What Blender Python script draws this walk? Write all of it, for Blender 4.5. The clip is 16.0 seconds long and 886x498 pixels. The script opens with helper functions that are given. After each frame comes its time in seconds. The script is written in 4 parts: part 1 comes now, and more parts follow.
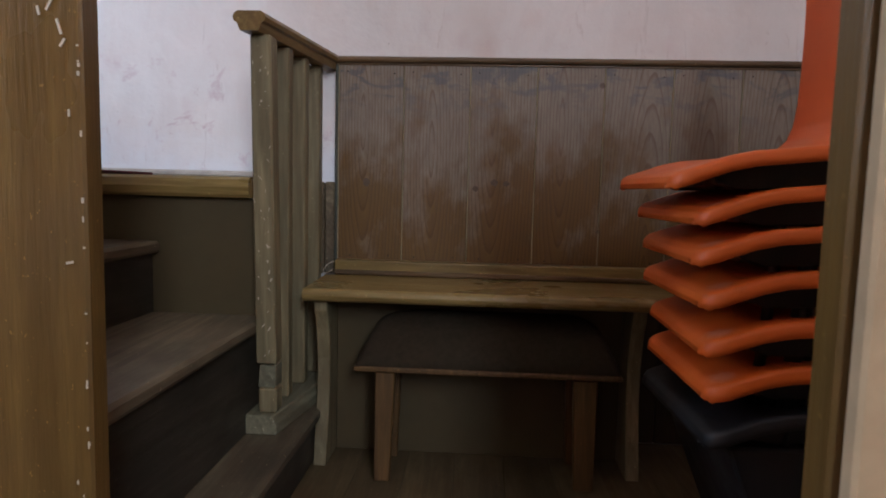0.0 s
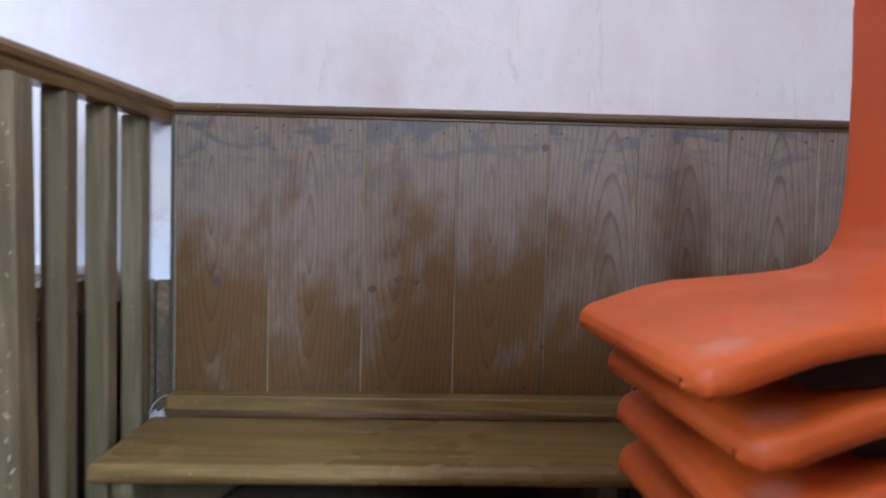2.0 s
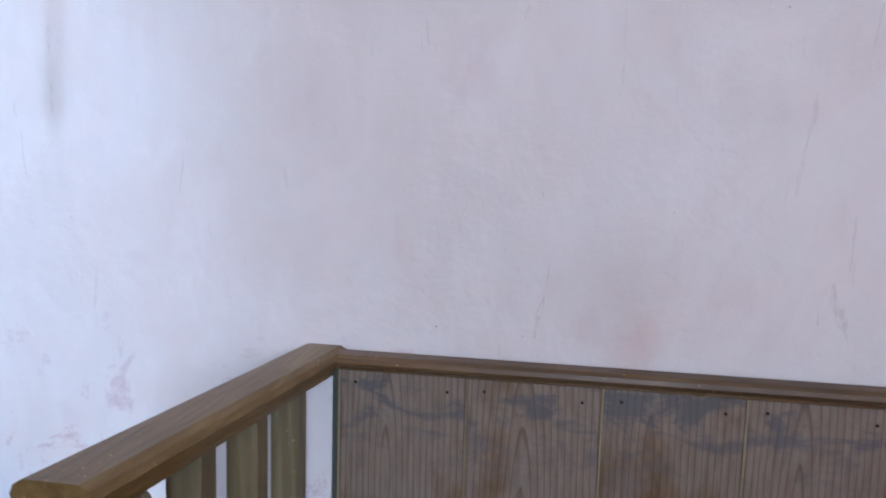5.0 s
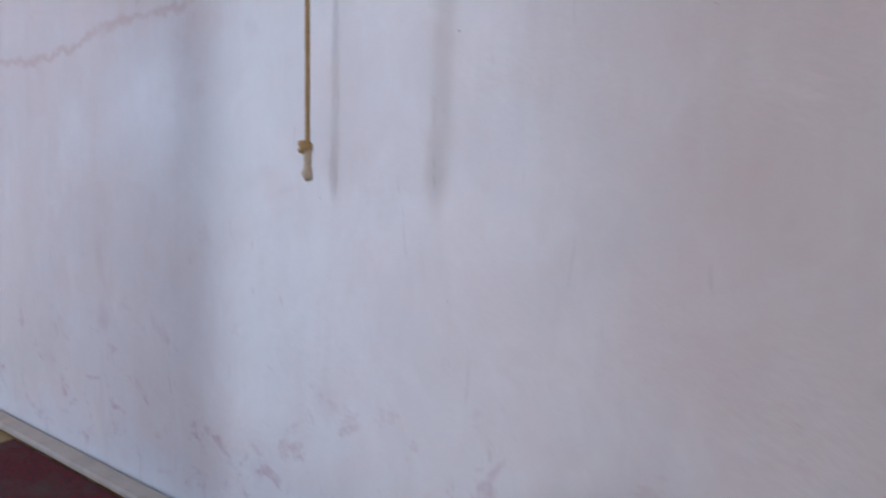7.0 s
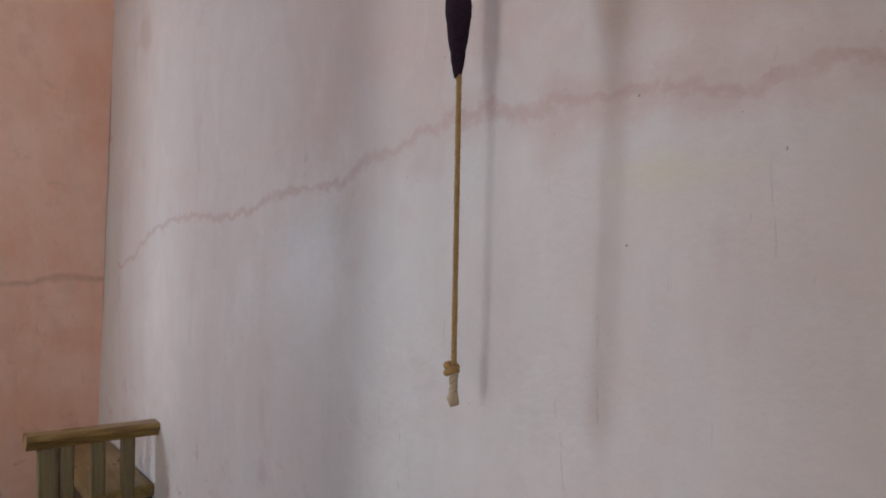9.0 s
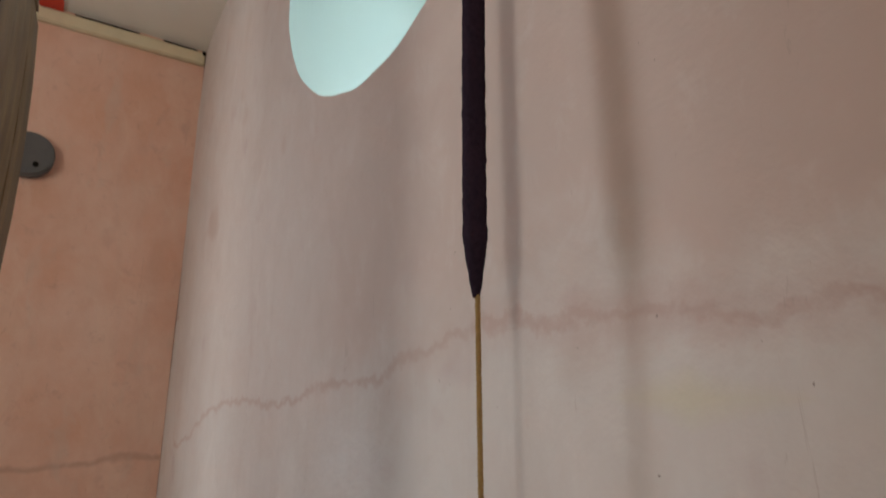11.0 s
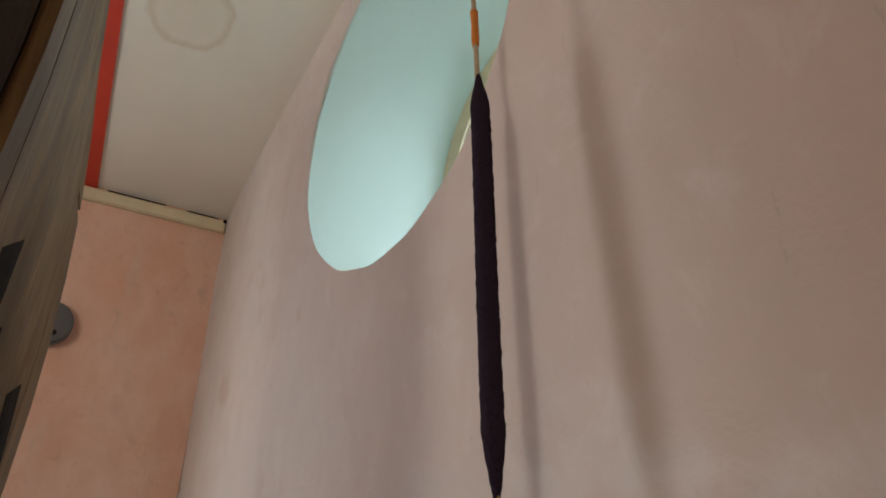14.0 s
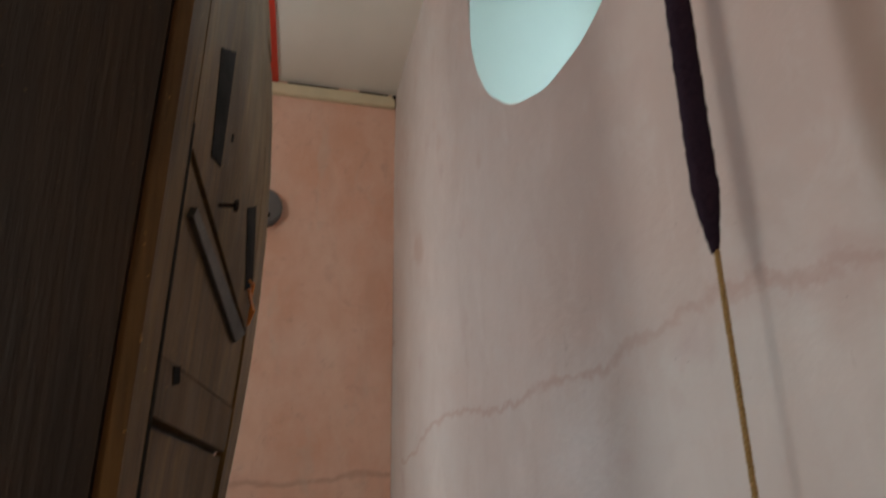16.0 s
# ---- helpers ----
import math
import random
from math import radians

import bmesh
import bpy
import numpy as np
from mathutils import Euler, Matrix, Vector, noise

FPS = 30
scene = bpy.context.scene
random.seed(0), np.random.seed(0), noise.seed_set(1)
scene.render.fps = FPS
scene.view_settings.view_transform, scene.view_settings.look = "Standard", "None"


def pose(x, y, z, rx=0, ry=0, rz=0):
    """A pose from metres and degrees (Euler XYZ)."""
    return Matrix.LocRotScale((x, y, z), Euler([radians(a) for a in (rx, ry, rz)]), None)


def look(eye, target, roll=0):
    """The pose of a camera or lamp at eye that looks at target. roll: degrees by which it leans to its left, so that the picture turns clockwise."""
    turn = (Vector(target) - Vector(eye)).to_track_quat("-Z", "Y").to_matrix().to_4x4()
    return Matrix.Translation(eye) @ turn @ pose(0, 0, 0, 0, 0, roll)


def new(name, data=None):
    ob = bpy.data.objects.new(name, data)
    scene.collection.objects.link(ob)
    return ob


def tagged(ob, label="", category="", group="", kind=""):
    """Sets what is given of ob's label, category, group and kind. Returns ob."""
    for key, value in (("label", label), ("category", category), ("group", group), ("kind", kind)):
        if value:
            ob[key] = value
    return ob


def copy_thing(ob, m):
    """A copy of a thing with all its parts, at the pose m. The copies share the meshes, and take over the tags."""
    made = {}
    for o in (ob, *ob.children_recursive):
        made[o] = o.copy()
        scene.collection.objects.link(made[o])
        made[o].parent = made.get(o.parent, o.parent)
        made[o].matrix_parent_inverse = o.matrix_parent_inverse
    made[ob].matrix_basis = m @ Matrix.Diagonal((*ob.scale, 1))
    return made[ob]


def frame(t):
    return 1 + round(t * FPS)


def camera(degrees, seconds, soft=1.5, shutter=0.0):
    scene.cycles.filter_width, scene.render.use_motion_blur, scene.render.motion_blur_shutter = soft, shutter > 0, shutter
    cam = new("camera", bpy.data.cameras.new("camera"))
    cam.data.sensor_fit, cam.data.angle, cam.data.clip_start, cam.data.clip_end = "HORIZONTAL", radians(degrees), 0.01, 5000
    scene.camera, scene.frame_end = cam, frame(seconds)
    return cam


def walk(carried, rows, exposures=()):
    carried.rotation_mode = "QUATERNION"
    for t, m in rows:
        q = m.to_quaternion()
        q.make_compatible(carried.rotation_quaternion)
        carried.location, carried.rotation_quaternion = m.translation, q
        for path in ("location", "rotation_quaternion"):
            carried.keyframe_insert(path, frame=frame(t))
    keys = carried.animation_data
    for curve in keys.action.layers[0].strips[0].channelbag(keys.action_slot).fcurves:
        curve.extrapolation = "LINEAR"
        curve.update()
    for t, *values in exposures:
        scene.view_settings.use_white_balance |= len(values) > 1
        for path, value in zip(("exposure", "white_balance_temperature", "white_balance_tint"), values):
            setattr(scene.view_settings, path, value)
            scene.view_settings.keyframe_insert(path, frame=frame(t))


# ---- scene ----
cam = camera(70.5, 16.0, 1.8, 0.4)
walk(cam, [
    (0.0, pose(0.1061, 0.0252, 0.7277, 84.660, -1.406, 3.463)),
    (0.5, pose(0.0751, 0.1093, 0.7397, 85.037, -1.384, 3.502)),
    (1.0, pose(0.0722, 0.2448, 0.7243, 85.538, -1.381, 3.206)),
    (1.5, pose(0.1051, 0.4619, 0.7563, 86.454, -1.322, 1.323)),
    (2.0, pose(0.2062, 0.6535, 0.8875, 88.060, -1.262, -1.802)),
    (2.5, pose(0.2433, 0.6896, 0.9425, 88.266, -1.016, -2.828)),
    (3.0, pose(0.2213, 0.7465, 0.9719, 88.057, -0.994, -2.762)),
    (3.5, pose(0.1315, 0.9062, 0.9895, 87.621, -1.126, -2.634)),
    (4.0, pose(0.0023, 1.0973, 1.2198, 86.519, -1.052, 2.188)),
    (4.2, pose(-0.0232, 1.1270, 1.2999, 85.711, -1.032, 3.747)),
    (6.3, pose(-0.1816, 1.1720, 1.5402, 82.250, -2.103, 22.136)),
    (6.5, pose(-0.2272, 1.2040, 1.5528, 82.548, -1.860, 25.785)),
    (7.0, pose(-0.3323, 1.3223, 1.5922, 83.628, -1.329, 34.155)),
    (7.5, pose(-0.4380, 1.3990, 1.7286, 86.380, -1.078, 41.696)),
    (8.0, pose(-0.4306, 1.3919, 1.8075, 86.761, -0.809, 45.819)),
    (8.2, pose(-0.4252, 1.3938, 1.8142, 87.057, -0.894, 46.638)),
    (10.3, pose(-0.3745, 1.4985, 1.8805, 97.226, -0.513, 53.697)),
    (10.5, pose(-0.3657, 1.4949, 1.9002, 98.492, -0.117, 54.443)),
    (11.0, pose(-0.3569, 1.4746, 1.9350, 103.136, 0.203, 55.034)),
    (11.5, pose(-0.3426, 1.4620, 1.9717, 108.127, 0.552, 55.667)),
    (12.0, pose(-0.3284, 1.4516, 1.9974, 111.749, 0.796, 55.913)),
    (12.5, pose(-0.3242, 1.4527, 2.0123, 113.913, 0.762, 56.178)),
    (13.0, pose(-0.3118, 1.4393, 2.0226, 115.235, 0.661, 56.087)),
    (13.5, pose(-0.3128, 1.4348, 2.0183, 115.981, 0.839, 56.057)),
    (14.0, pose(-0.3221, 1.4361, 2.0033, 116.246, 0.832, 56.085)),
    (14.5, pose(-0.3379, 1.4391, 1.9846, 116.408, 1.042, 57.231)),
    (15.0, pose(-0.3554, 1.4404, 1.9628, 116.034, 1.226, 60.496)),
    (15.5, pose(-0.3720, 1.4446, 1.9065, 112.374, 1.597, 67.205)),
    (16.0, pose(-0.4045, 1.4319, 1.8444, 106.336, 1.611, 72.854)),
], exposures=[
    (0.0, 0.0, 5350, 11), (0.5, 0.42, 5120, 11), (1.0, 0.60, 4850, 9), (2.0, 0.86, 4620, 7), (4.2, 0.68, 4600, 7), (6.3, -0.10, 4780, 9), (7.0, -0.28, 4950, 10),
    (8.2, -0.58, 5480, 11), (10.3, -0.94, 6400, 9), (12.5, -1.02, 6950, 9), (14.5, -1.08, 6700, 9), (16.0, -1.18, 6600, 9)]
)

# ---- light ----
world = bpy.data.worlds.new("world")
scene.world = world
world.use_nodes = True
wn = world.node_tree.nodes
sky = wn.new("ShaderNodeTexSky")
sky.sky_type = "NISHITA"
sky.sun_disc = False
sky.sun_elevation = radians(40)
sky.sun_rotation = radians(200)
world.node_tree.links.new(sky.outputs[0], wn["Background"].inputs[0])
wn["Background"].inputs[1].default_value = 0.12


def window_light(name, eye, target, sx, sy, power, col):
    la = bpy.data.lights.new(name, "AREA")
    la.shape, la.size, la.size_y, la.energy, la.color = "RECTANGLE", sx, sy, power, col
    ob = new(name, la)
    ob.matrix_world = look(eye, target)
    return ob


# daylight in the openings of the west window, the east window and the round window
window_light("side_window_light", (-3.95, 0.05, 2.20), (-1.5, 1.35, 2.2), 0.46, 1.5, 88, (0.90, 0.955, 1.0))
window_light("east_window_light", (1.56, -3.10, 2.60), (-1.4, 1.6, 2.45), 1.15, 1.8, 188, (1.0, 0.965, 0.90))
window_light("round_window_light", (-1.70, 3.30, 3.95), (-1.76, 2.45, 3.0), 1.2, 1.2, 46, (0.78, 0.90, 1.0))


# ---- materials ----
def mat_base(name, rough=0.6, metal=0.0, spec=0.5):
    m = bpy.data.materials.new(name)
    m.use_nodes = True
    nt = m.node_tree
    bs = nt.nodes["Principled BSDF"]
    bs.inputs["Roughness"].default_value = rough
    bs.inputs["Metallic"].default_value = metal
    bs.inputs["Specular IOR Level"].default_value = spec
    return m, nt, bs


def coords(nt, scale=(1, 1, 1), rand=0.0, loc=(0, 0, 0)):
    """Object coordinates, stretched; each object shifted by chance."""
    tc = nt.nodes.new("ShaderNodeTexCoord")
    mp = nt.nodes.new("ShaderNodeMapping")
    mp.inputs["Scale"].default_value = scale
    mp.inputs["Location"].default_value = loc
    src = tc.outputs["Object"]
    if rand:
        oi = nt.nodes.new("ShaderNodeObjectInfo")
        mu = nt.nodes.new("ShaderNodeMath")
        mu.operation = "MULTIPLY"
        mu.inputs[1].default_value = rand
        nt.links.new(oi.outputs["Random"], mu.inputs[0])
        ad = nt.nodes.new("ShaderNodeVectorMath")
        ad.operation = "ADD"
        nt.links.new(src, ad.inputs[0])
        nt.links.new(mu.outputs[0], ad.inputs[1])
        src = ad.outputs[0]
    nt.links.new(src, mp.inputs["Vector"])
    return mp.outputs[0]


def tex_noise(nt, vec, scale, detail=5, rough=0.55, dist=0.0):
    n = nt.nodes.new("ShaderNodeTexNoise")
    n.inputs["Scale"].default_value = scale
    n.inputs["Detail"].default_value = detail
    n.inputs["Roughness"].default_value = rough
    n.inputs["Distortion"].default_value = dist
    nt.links.new(vec, n.inputs["Vector"])
    return n.outputs["Fac"]


def ramp(nt, fac, *stops):
    r = nt.nodes.new("ShaderNodeValToRGB")
    el = r.color_ramp.elements
    while len(el) < len(stops):
        el.new(0.5)
    for e, (p, c) in zip(el, stops):
        e.position = p
        e.color = (*c, 1) if isinstance(c, tuple) else (c, c, c, 1)
    nt.links.new(fac, r.inputs[0])
    return r.outputs[0]


def mix(nt, fac, a, b, mode="MIX"):
    n = nt.nodes.new("ShaderNodeMix")
    n.data_type, n.blend_type = "RGBA", mode
    for sock, v in ((n.inputs[0], fac), (n.inputs[6], a), (n.inputs[7], b)):
        if isinstance(v, (int, float)):
            sock.default_value = v
        elif isinstance(v, tuple):
            sock.default_value = (*v, 1)
        else:
            nt.links.new(v, sock)
    return n.outputs[2]


def math_node(nt, op, a, b=0.0, clamp=False):
    n = nt.nodes.new("ShaderNodeMath")
    n.operation, n.use_clamp = op, clamp
    for sock, v in ((n.inputs[0], a), (n.inputs[1], b)):
        if isinstance(v, (int, float)):
            sock.default_value = v
        else:
            nt.links.new(v, sock)
    return n.outputs[0]


def bump(nt, bs, height, strength, dist=0.01):
    b = nt.nodes.new("ShaderNodeBump")
    b.inputs["Strength"].default_value = strength
    b.inputs["Distance"].default_value = dist
    nt.links.new(height, b.inputs["Height"])
    nt.links.new(b.outputs[0], bs.inputs["Normal"])


def wood(name, axis, dark, mid, light, rough=0.5, grime=0.5, spec=0.4, ring=9.0):
    """Old timber: growth rings and streaks along one axis, grime, scuffs."""
    dark, mid, light = (tuple(k * f for k, f in zip(c, (0.96, 1.03, 0.86))) for c in (dark, mid, light))
    m, nt, bs = mat_base(name, rough, 0, spec)
    s = [1.0, 1.0, 1.0]
    s["xyz".index(axis)] = 0.07
    v = coords(nt, tuple(s), 7.0)
    w = nt.nodes.new("ShaderNodeTexWave")
    w.wave_type, w.bands_direction = "BANDS", "DIAGONAL"
    w.inputs["Scale"].default_value = ring
    w.inputs["Distortion"].default_value = 7.0
    w.inputs["Detail"].default_value = 2.5
    w.inputs["Detail Scale"].default_value = 1.1
    nt.links.new(v, w.inputs["Vector"])
    fine = tex_noise(nt, v, 95, 4, 0.65)
    broad = tex_noise(nt, coords(nt, tuple(0.5 + 0.5 * k for k in s), 3.0), 3.2, 4, 0.6)
    c = ramp(nt, w.outputs["Fac"], (0.0, mid), (0.55, light), (0.93, dark))
    c = mix(nt, 0.62, c, mid)
    plankish = tex_noise(nt, v, 6.0, 4, 0.6, 0.4)
    c = mix(nt, ramp(nt, plankish, (0.38, 0.0), (0.66, 0.8)), c, tuple(k * 0.62 for k in mid))
    c = mix(nt, ramp(nt, fine, (0.35, 0.0), (0.75, 0.75)), c, dark)
    c = mix(nt, math_node(nt, "MULTIPLY", ramp(nt, broad, (0.42, 0.0), (0.68, 1.0)), grime), c, tuple(k * 0.45 for k in dark))
    scuff = tex_noise(nt, coords(nt, (1, 1, 1), 5.0), 130, 2, 0.5)
    c = mix(nt, math_node(nt, "MULTIPLY", ramp(nt, scuff, (0.70, 0.0), (0.76, 1.0)), 0.5), c, tuple(min(1, k * 1.9) for k in light))
    nt.links.new(c, bs.inputs["Base Color"])
    nt.links.new(ramp(nt, broad, (0.3, max(0.05, rough - 0.12)), (0.7, min(1.0, rough + 0.15))), bs.inputs["Roughness"])
    bump(nt, bs, fine, 0.35, 0.004)
    return m


def board_wood():
    """Wainscot pine: stripped above, brown varnish left below, blue-grey paint smears at the top."""
    m, nt, bs = mat_base("wainscot_pine", 0.55, 0, 0.35)
    v = coords(nt, (1, 1, 0.13), 11.0)
    oi = nt.nodes.new("ShaderNodeObjectInfo")
    off = nt.nodes.new("ShaderNodeCombineXYZ")
    nt.links.new(math_node(nt, "MULTIPLY_ADD", oi.outputs["Random"], 0.09), off.inputs[0])
    off.inputs[0].links[0].from_node.inputs[2].default_value = -0.045
    nt.links.new(math_node(nt, "MULTIPLY_ADD", oi.outputs["Random"], -0.07), off.inputs[2])
    off.inputs[2].links[0].from_node.inputs[2].default_value = -0.045
    ad = nt.nodes.new("ShaderNodeVectorMath")
    ad.operation = "ADD"
    nt.links.new(coords(nt, (1, 1, 0.105)), ad.inputs[0])
    nt.links.new(off.outputs[0], ad.inputs[1])
    w = nt.nodes.new("ShaderNodeTexWave")
    w.wave_type, w.rings_direction, w.wave_profile = "RINGS", "Y", "SAW"
    w.inputs["Scale"].default_value = 30.0
    w.inputs["Distortion"].default_value = 2.2
    w.inputs["Detail"].default_value = 2.0
    w.inputs["Detail Scale"].default_value = 0.9
    nt.links.new(ad.outputs[0], w.inputs["Vector"])
    fine = tex_noise(nt, v, 110, 4, 0.65)
    stripped = ramp(nt, w.outputs["Fac"], (0.0, (0.232, 0.194, 0.152)), (0.70, (0.218, 0.180, 0.138)), (0.93, (0.140, 0.098, 0.066)), (1.0, (0.196, 0.157, 0.119)))
    varnish = ramp(nt, w.outputs["Fac"], (0.0, (0.140, 0.080, 0.020)), (0.70, (0.125, 0.068, 0.016)), (0.93, (0.090, 0.044, 0.010)), (1.0, (0.128, 0.070, 0.020)))
    tc = nt.nodes.new("ShaderNodeTexCoord")
    sp = nt.nodes.new("ShaderNodeSeparateXYZ")
    nt.links.new(tc.outputs["Object"], sp.inputs[0])
    blot = tex_noise(nt, coords(nt, (1, 1, 0.55), 4.0), 5.5, 5, 0.6)
    hgt = math_node(nt, "ADD", sp.outputs["Z"], math_node(nt, "MULTIPLY", math_node(nt, "SUBTRACT", blot, 0.5), 2.1))
    c = mix(nt, ramp(nt, hgt, (0.66, 1.0), (1.16, 0.0)), stripped, varnish)
    c = mix(nt, math_node(nt, "MULTIPLY", ramp(nt, fine, (0.4, 0.0), (0.8, 0.8)), 0.7), c, (0.085, 0.05, 0.03))
    # paint smears
    sm = tex_noise(nt, coords(nt, (0.8, 1, 1.7), 9.0), 11, 5, 0.65, 0.6)
    top = ramp(nt, math_node(nt, "SUBTRACT", sp.outputs["Z"], 0.28), (0.66, 0.0), (0.82, 1.0))
    c = mix(nt, math_node(nt, "MULTIPLY", math_node(nt, "MULTIPLY", ramp(nt, sm, (0.50, 0.0), (0.60, 1.0)), top), 0.7), c, (0.075, 0.085, 0.095))
    # knots
    vo = nt.nodes.new("ShaderNodeTexVoronoi")
    vo.inputs["Scale"].default_value = 3.1
    nt.links.new(coords(nt, (1.3, 1, 0.7), 13.0), vo.inputs["Vector"])
    c = mix(nt, math_node(nt, "MULTIPLY", ramp(nt, vo.outputs["Distance"], (0.035, 1.0), (0.07, 0.0)), 0.75), c, (0.05, 0.026, 0.014))
    nt.links.new(c, bs.inputs["Base Color"])
    nt.links.new(ramp(nt, blot, (0.3, 0.42), (0.7, 0.68)), bs.inputs["Roughness"])
    bump(nt, bs, fine, 0.35, 0.004)
    return m


def plaster(name, pale, pink, flaked, crack=False, pinkness=0.5):
    """Limewashed plaster in worn coats: pink showing through, cloudy stains, flakes low down, one old crack."""
    m, nt, bs = mat_base(name, 0.85, 0, 0.2)
    pale_base = pale
    cloud = tex_noise(nt, coords(nt, (1, 1, 0.8)), 0.9, 6, 0.6)
    patch = tex_noise(nt, coords(nt), 3.3, 6, 0.62, 0.3)
    streak = tex_noise(nt, coords(nt, (7, 7, 0.7)), 1.5, 4, 0.6)
    fine = tex_noise(nt, coords(nt), 45, 4, 0.6)
    f = math_node(nt, "ADD", math_node(nt, "MULTIPLY", cloud, 0.7), math_node(nt, "MULTIPLY", patch, 0.3))
    c = mix(nt, math_node(nt, "MULTIPLY", ramp(nt, f, (0.43, 0.0), (0.59, 1.0)), pinkness), pale, pink)
    c = mix(nt, math_node(nt, "MULTIPLY", ramp(nt, streak, (0.52, 0.0), (0.74, 1.0)), 0.09), c, (0.38, 0.33, 0.31))
    blot = tex_noise(nt, coords(nt, (1, 1, 1), 0, (3.1, 0, 7.7)), 5.0, 3, 0.5)
    c = mix(nt, math_node(nt, "MULTIPLY", ramp(nt, blot, (0.62, 0.0), (0.78, 1.0)), 0.26), c, flaked)
    lime = tex_noise(nt, coords(nt, (1.3, 1.3, 0.8), 0, (1.7, 0, 2.9)), 2.1, 7, 0.66, 0.8)
    c = mix(nt, math_node(nt, "MULTIPLY", ramp(nt, lime, (0.50, 0.0), (0.62, 1.0)), 0.30), c, tuple(min(0.85, k * 1.14) for k in pale))
    tc = nt.nodes.new("ShaderNodeTexCoord")
    sp = nt.nodes.new("ShaderNodeSeparateXYZ")
    nt.links.new(tc.outputs["Object"], sp.inputs[0])
    # flaked coats close to the platform
    fl = tex_noise(nt, coords(nt, (1, 1, 1.25)), 9.0, 7, 0.72, 0.5)
    low = ramp(nt, sp.outputs["Z"], (0.78, 1.0), (1.0, 0.35)) if not crack else ramp(nt, math_node(nt, "MULTIPLY", sp.outputs["Z"], 0.5), (0.46, 1.0), (0.66, 0.0))
    c = mix(nt, math_node(nt, "MULTIPLY", math_node(nt, "MULTIPLY", ramp(nt, fl, (0.57, 0.0), (0.66, 1.0)), low), 0.62), c, flaked)
    wash = ramp(nt, math_node(nt, "ADD", math_node(nt, "MULTIPLY", sp.outputs["Z"], 0.5), math_node(nt, "MULTIPLY", patch, 0.18)), (0.49, 1.0), (0.56, 0.0))
    if crack:
        c = mix(nt, math_node(nt, "MULTIPLY", wash, 0.55), c, (0.70, 0.74, 0.80))
        # filled crack: height by place along the wall
        u = math_node(nt, "MULTIPLY", math_node(nt, "ADD", sp.outputs["X"], 3.75), 1 / 5.2)
        path = ramp(nt, u, (0.0, 0.66), (0.025, 0.36), (0.05, 0.36), (0.148, 0.445), (0.296, 0.463), (0.40, 0.489),
                    (0.447, 0.517), (0.49, 0.529), (0.57, 0.518), (0.75, 0.50), (1.0, 0.48))
        line = math_node(nt, "MULTIPLY_ADD", path, 2.0)
        line.node.inputs[2].default_value = 1.0
        wob = math_node(nt, "MULTIPLY", math_node(nt, "SUBTRACT", tex_noise(nt, coords(nt), 5, 6, 0.7), 0.5), 0.17)
        d = math_node(nt, "ABSOLUTE", math_node(nt, "SUBTRACT", math_node(nt, "ADD", sp.outputs["Z"], wob), line))
        # the coats above the crack are pinker and warmer
        above = ramp(nt, math_node(nt, "ADD", math_node(nt, "SUBTRACT", sp.outputs["Z"], line), math_node(nt, "MULTIPLY", patch, 0.5)), (0.20, 0.0), (0.42, 1.0))
        east = ramp(nt, math_node(nt, "ADD", u, math_node(nt, "MULTIPLY", cloud, 0.16)), (0.33, 0.25), (0.62, 1.0))
        c = mix(nt, math_node(nt, "MULTIPLY", math_node(nt, "MULTIPLY", above, east), 0.72), c, (0.63, 0.495, 0.445))
        thin = ramp(nt, math_node(nt, "MULTIPLY", d, 10), (0.03, 1.0), (0.16, 0.0))
        wide = ramp(nt, math_node(nt, "MULTIPLY", d, 10), (0.25, 1.0), (0.6, 0.0))
        right = ramp(nt, u, (0.42, 0.0), (0.55, 1.0))
        c = mix(nt, math_node(nt, "MULTIPLY", math_node(nt, "MULTIPLY", thin, ramp(nt, patch, (0.3, 1.0), (0.7, 0.5))), 0.55), c, (0.50, 0.33, 0.29))
        c = mix(nt, math_node(nt, "MULTIPLY", math_node(nt, "MULTIPLY", wide, right), 0.30), c, (0.56, 0.40, 0.37))
        # pale filler daubs
        dx = math_node(nt, "ABSOLUTE", math_node(nt, "ADD", sp.outputs["X"], 0.85))
        dz = math_node(nt, "ABSOLUTE", math_node(nt, "SUBTRACT", sp.outputs["Z"], 1.93))
        dd = math_node(nt, "ADD", math_node(nt, "MULTIPLY", dx, 0.5), math_node(nt, "ADD", math_node(nt, "MULTIPLY", dz, 1.6), math_node(nt, "MULTIPLY", patch, 0.12)))
        c = mix(nt, math_node(nt, "MULTIPLY", ramp(nt, dd, (0.08, 1.0), (0.14, 0.0)), 0.35), c, (0.70, 0.68, 0.42))
    else:
        wob = math_node(nt, "MULTIPLY", math_node(nt, "SUBTRACT", tex_noise(nt, coords(nt), 2.5, 4, 0.6), 0.5), 0.16)
        d = math_node(nt, "ABSOLUTE", math_node(nt, "SUBTRACT", math_node(nt, "ADD", sp.outputs["Z"], wob), 1.63))
        c = mix(nt, math_node(nt, "MULTIPLY", ramp(nt, math_node(nt, "MULTIPLY", d, 10), (0.04, 1.0), (0.2, 0.0)), 0.35), c, (0.36, 0.17, 0.12))
        pale = tex_noise(nt, coords(nt, (1, 2.2, 1), 0, (0, 0.4, 0.9)), 2.4, 5, 0.6, 0.5)
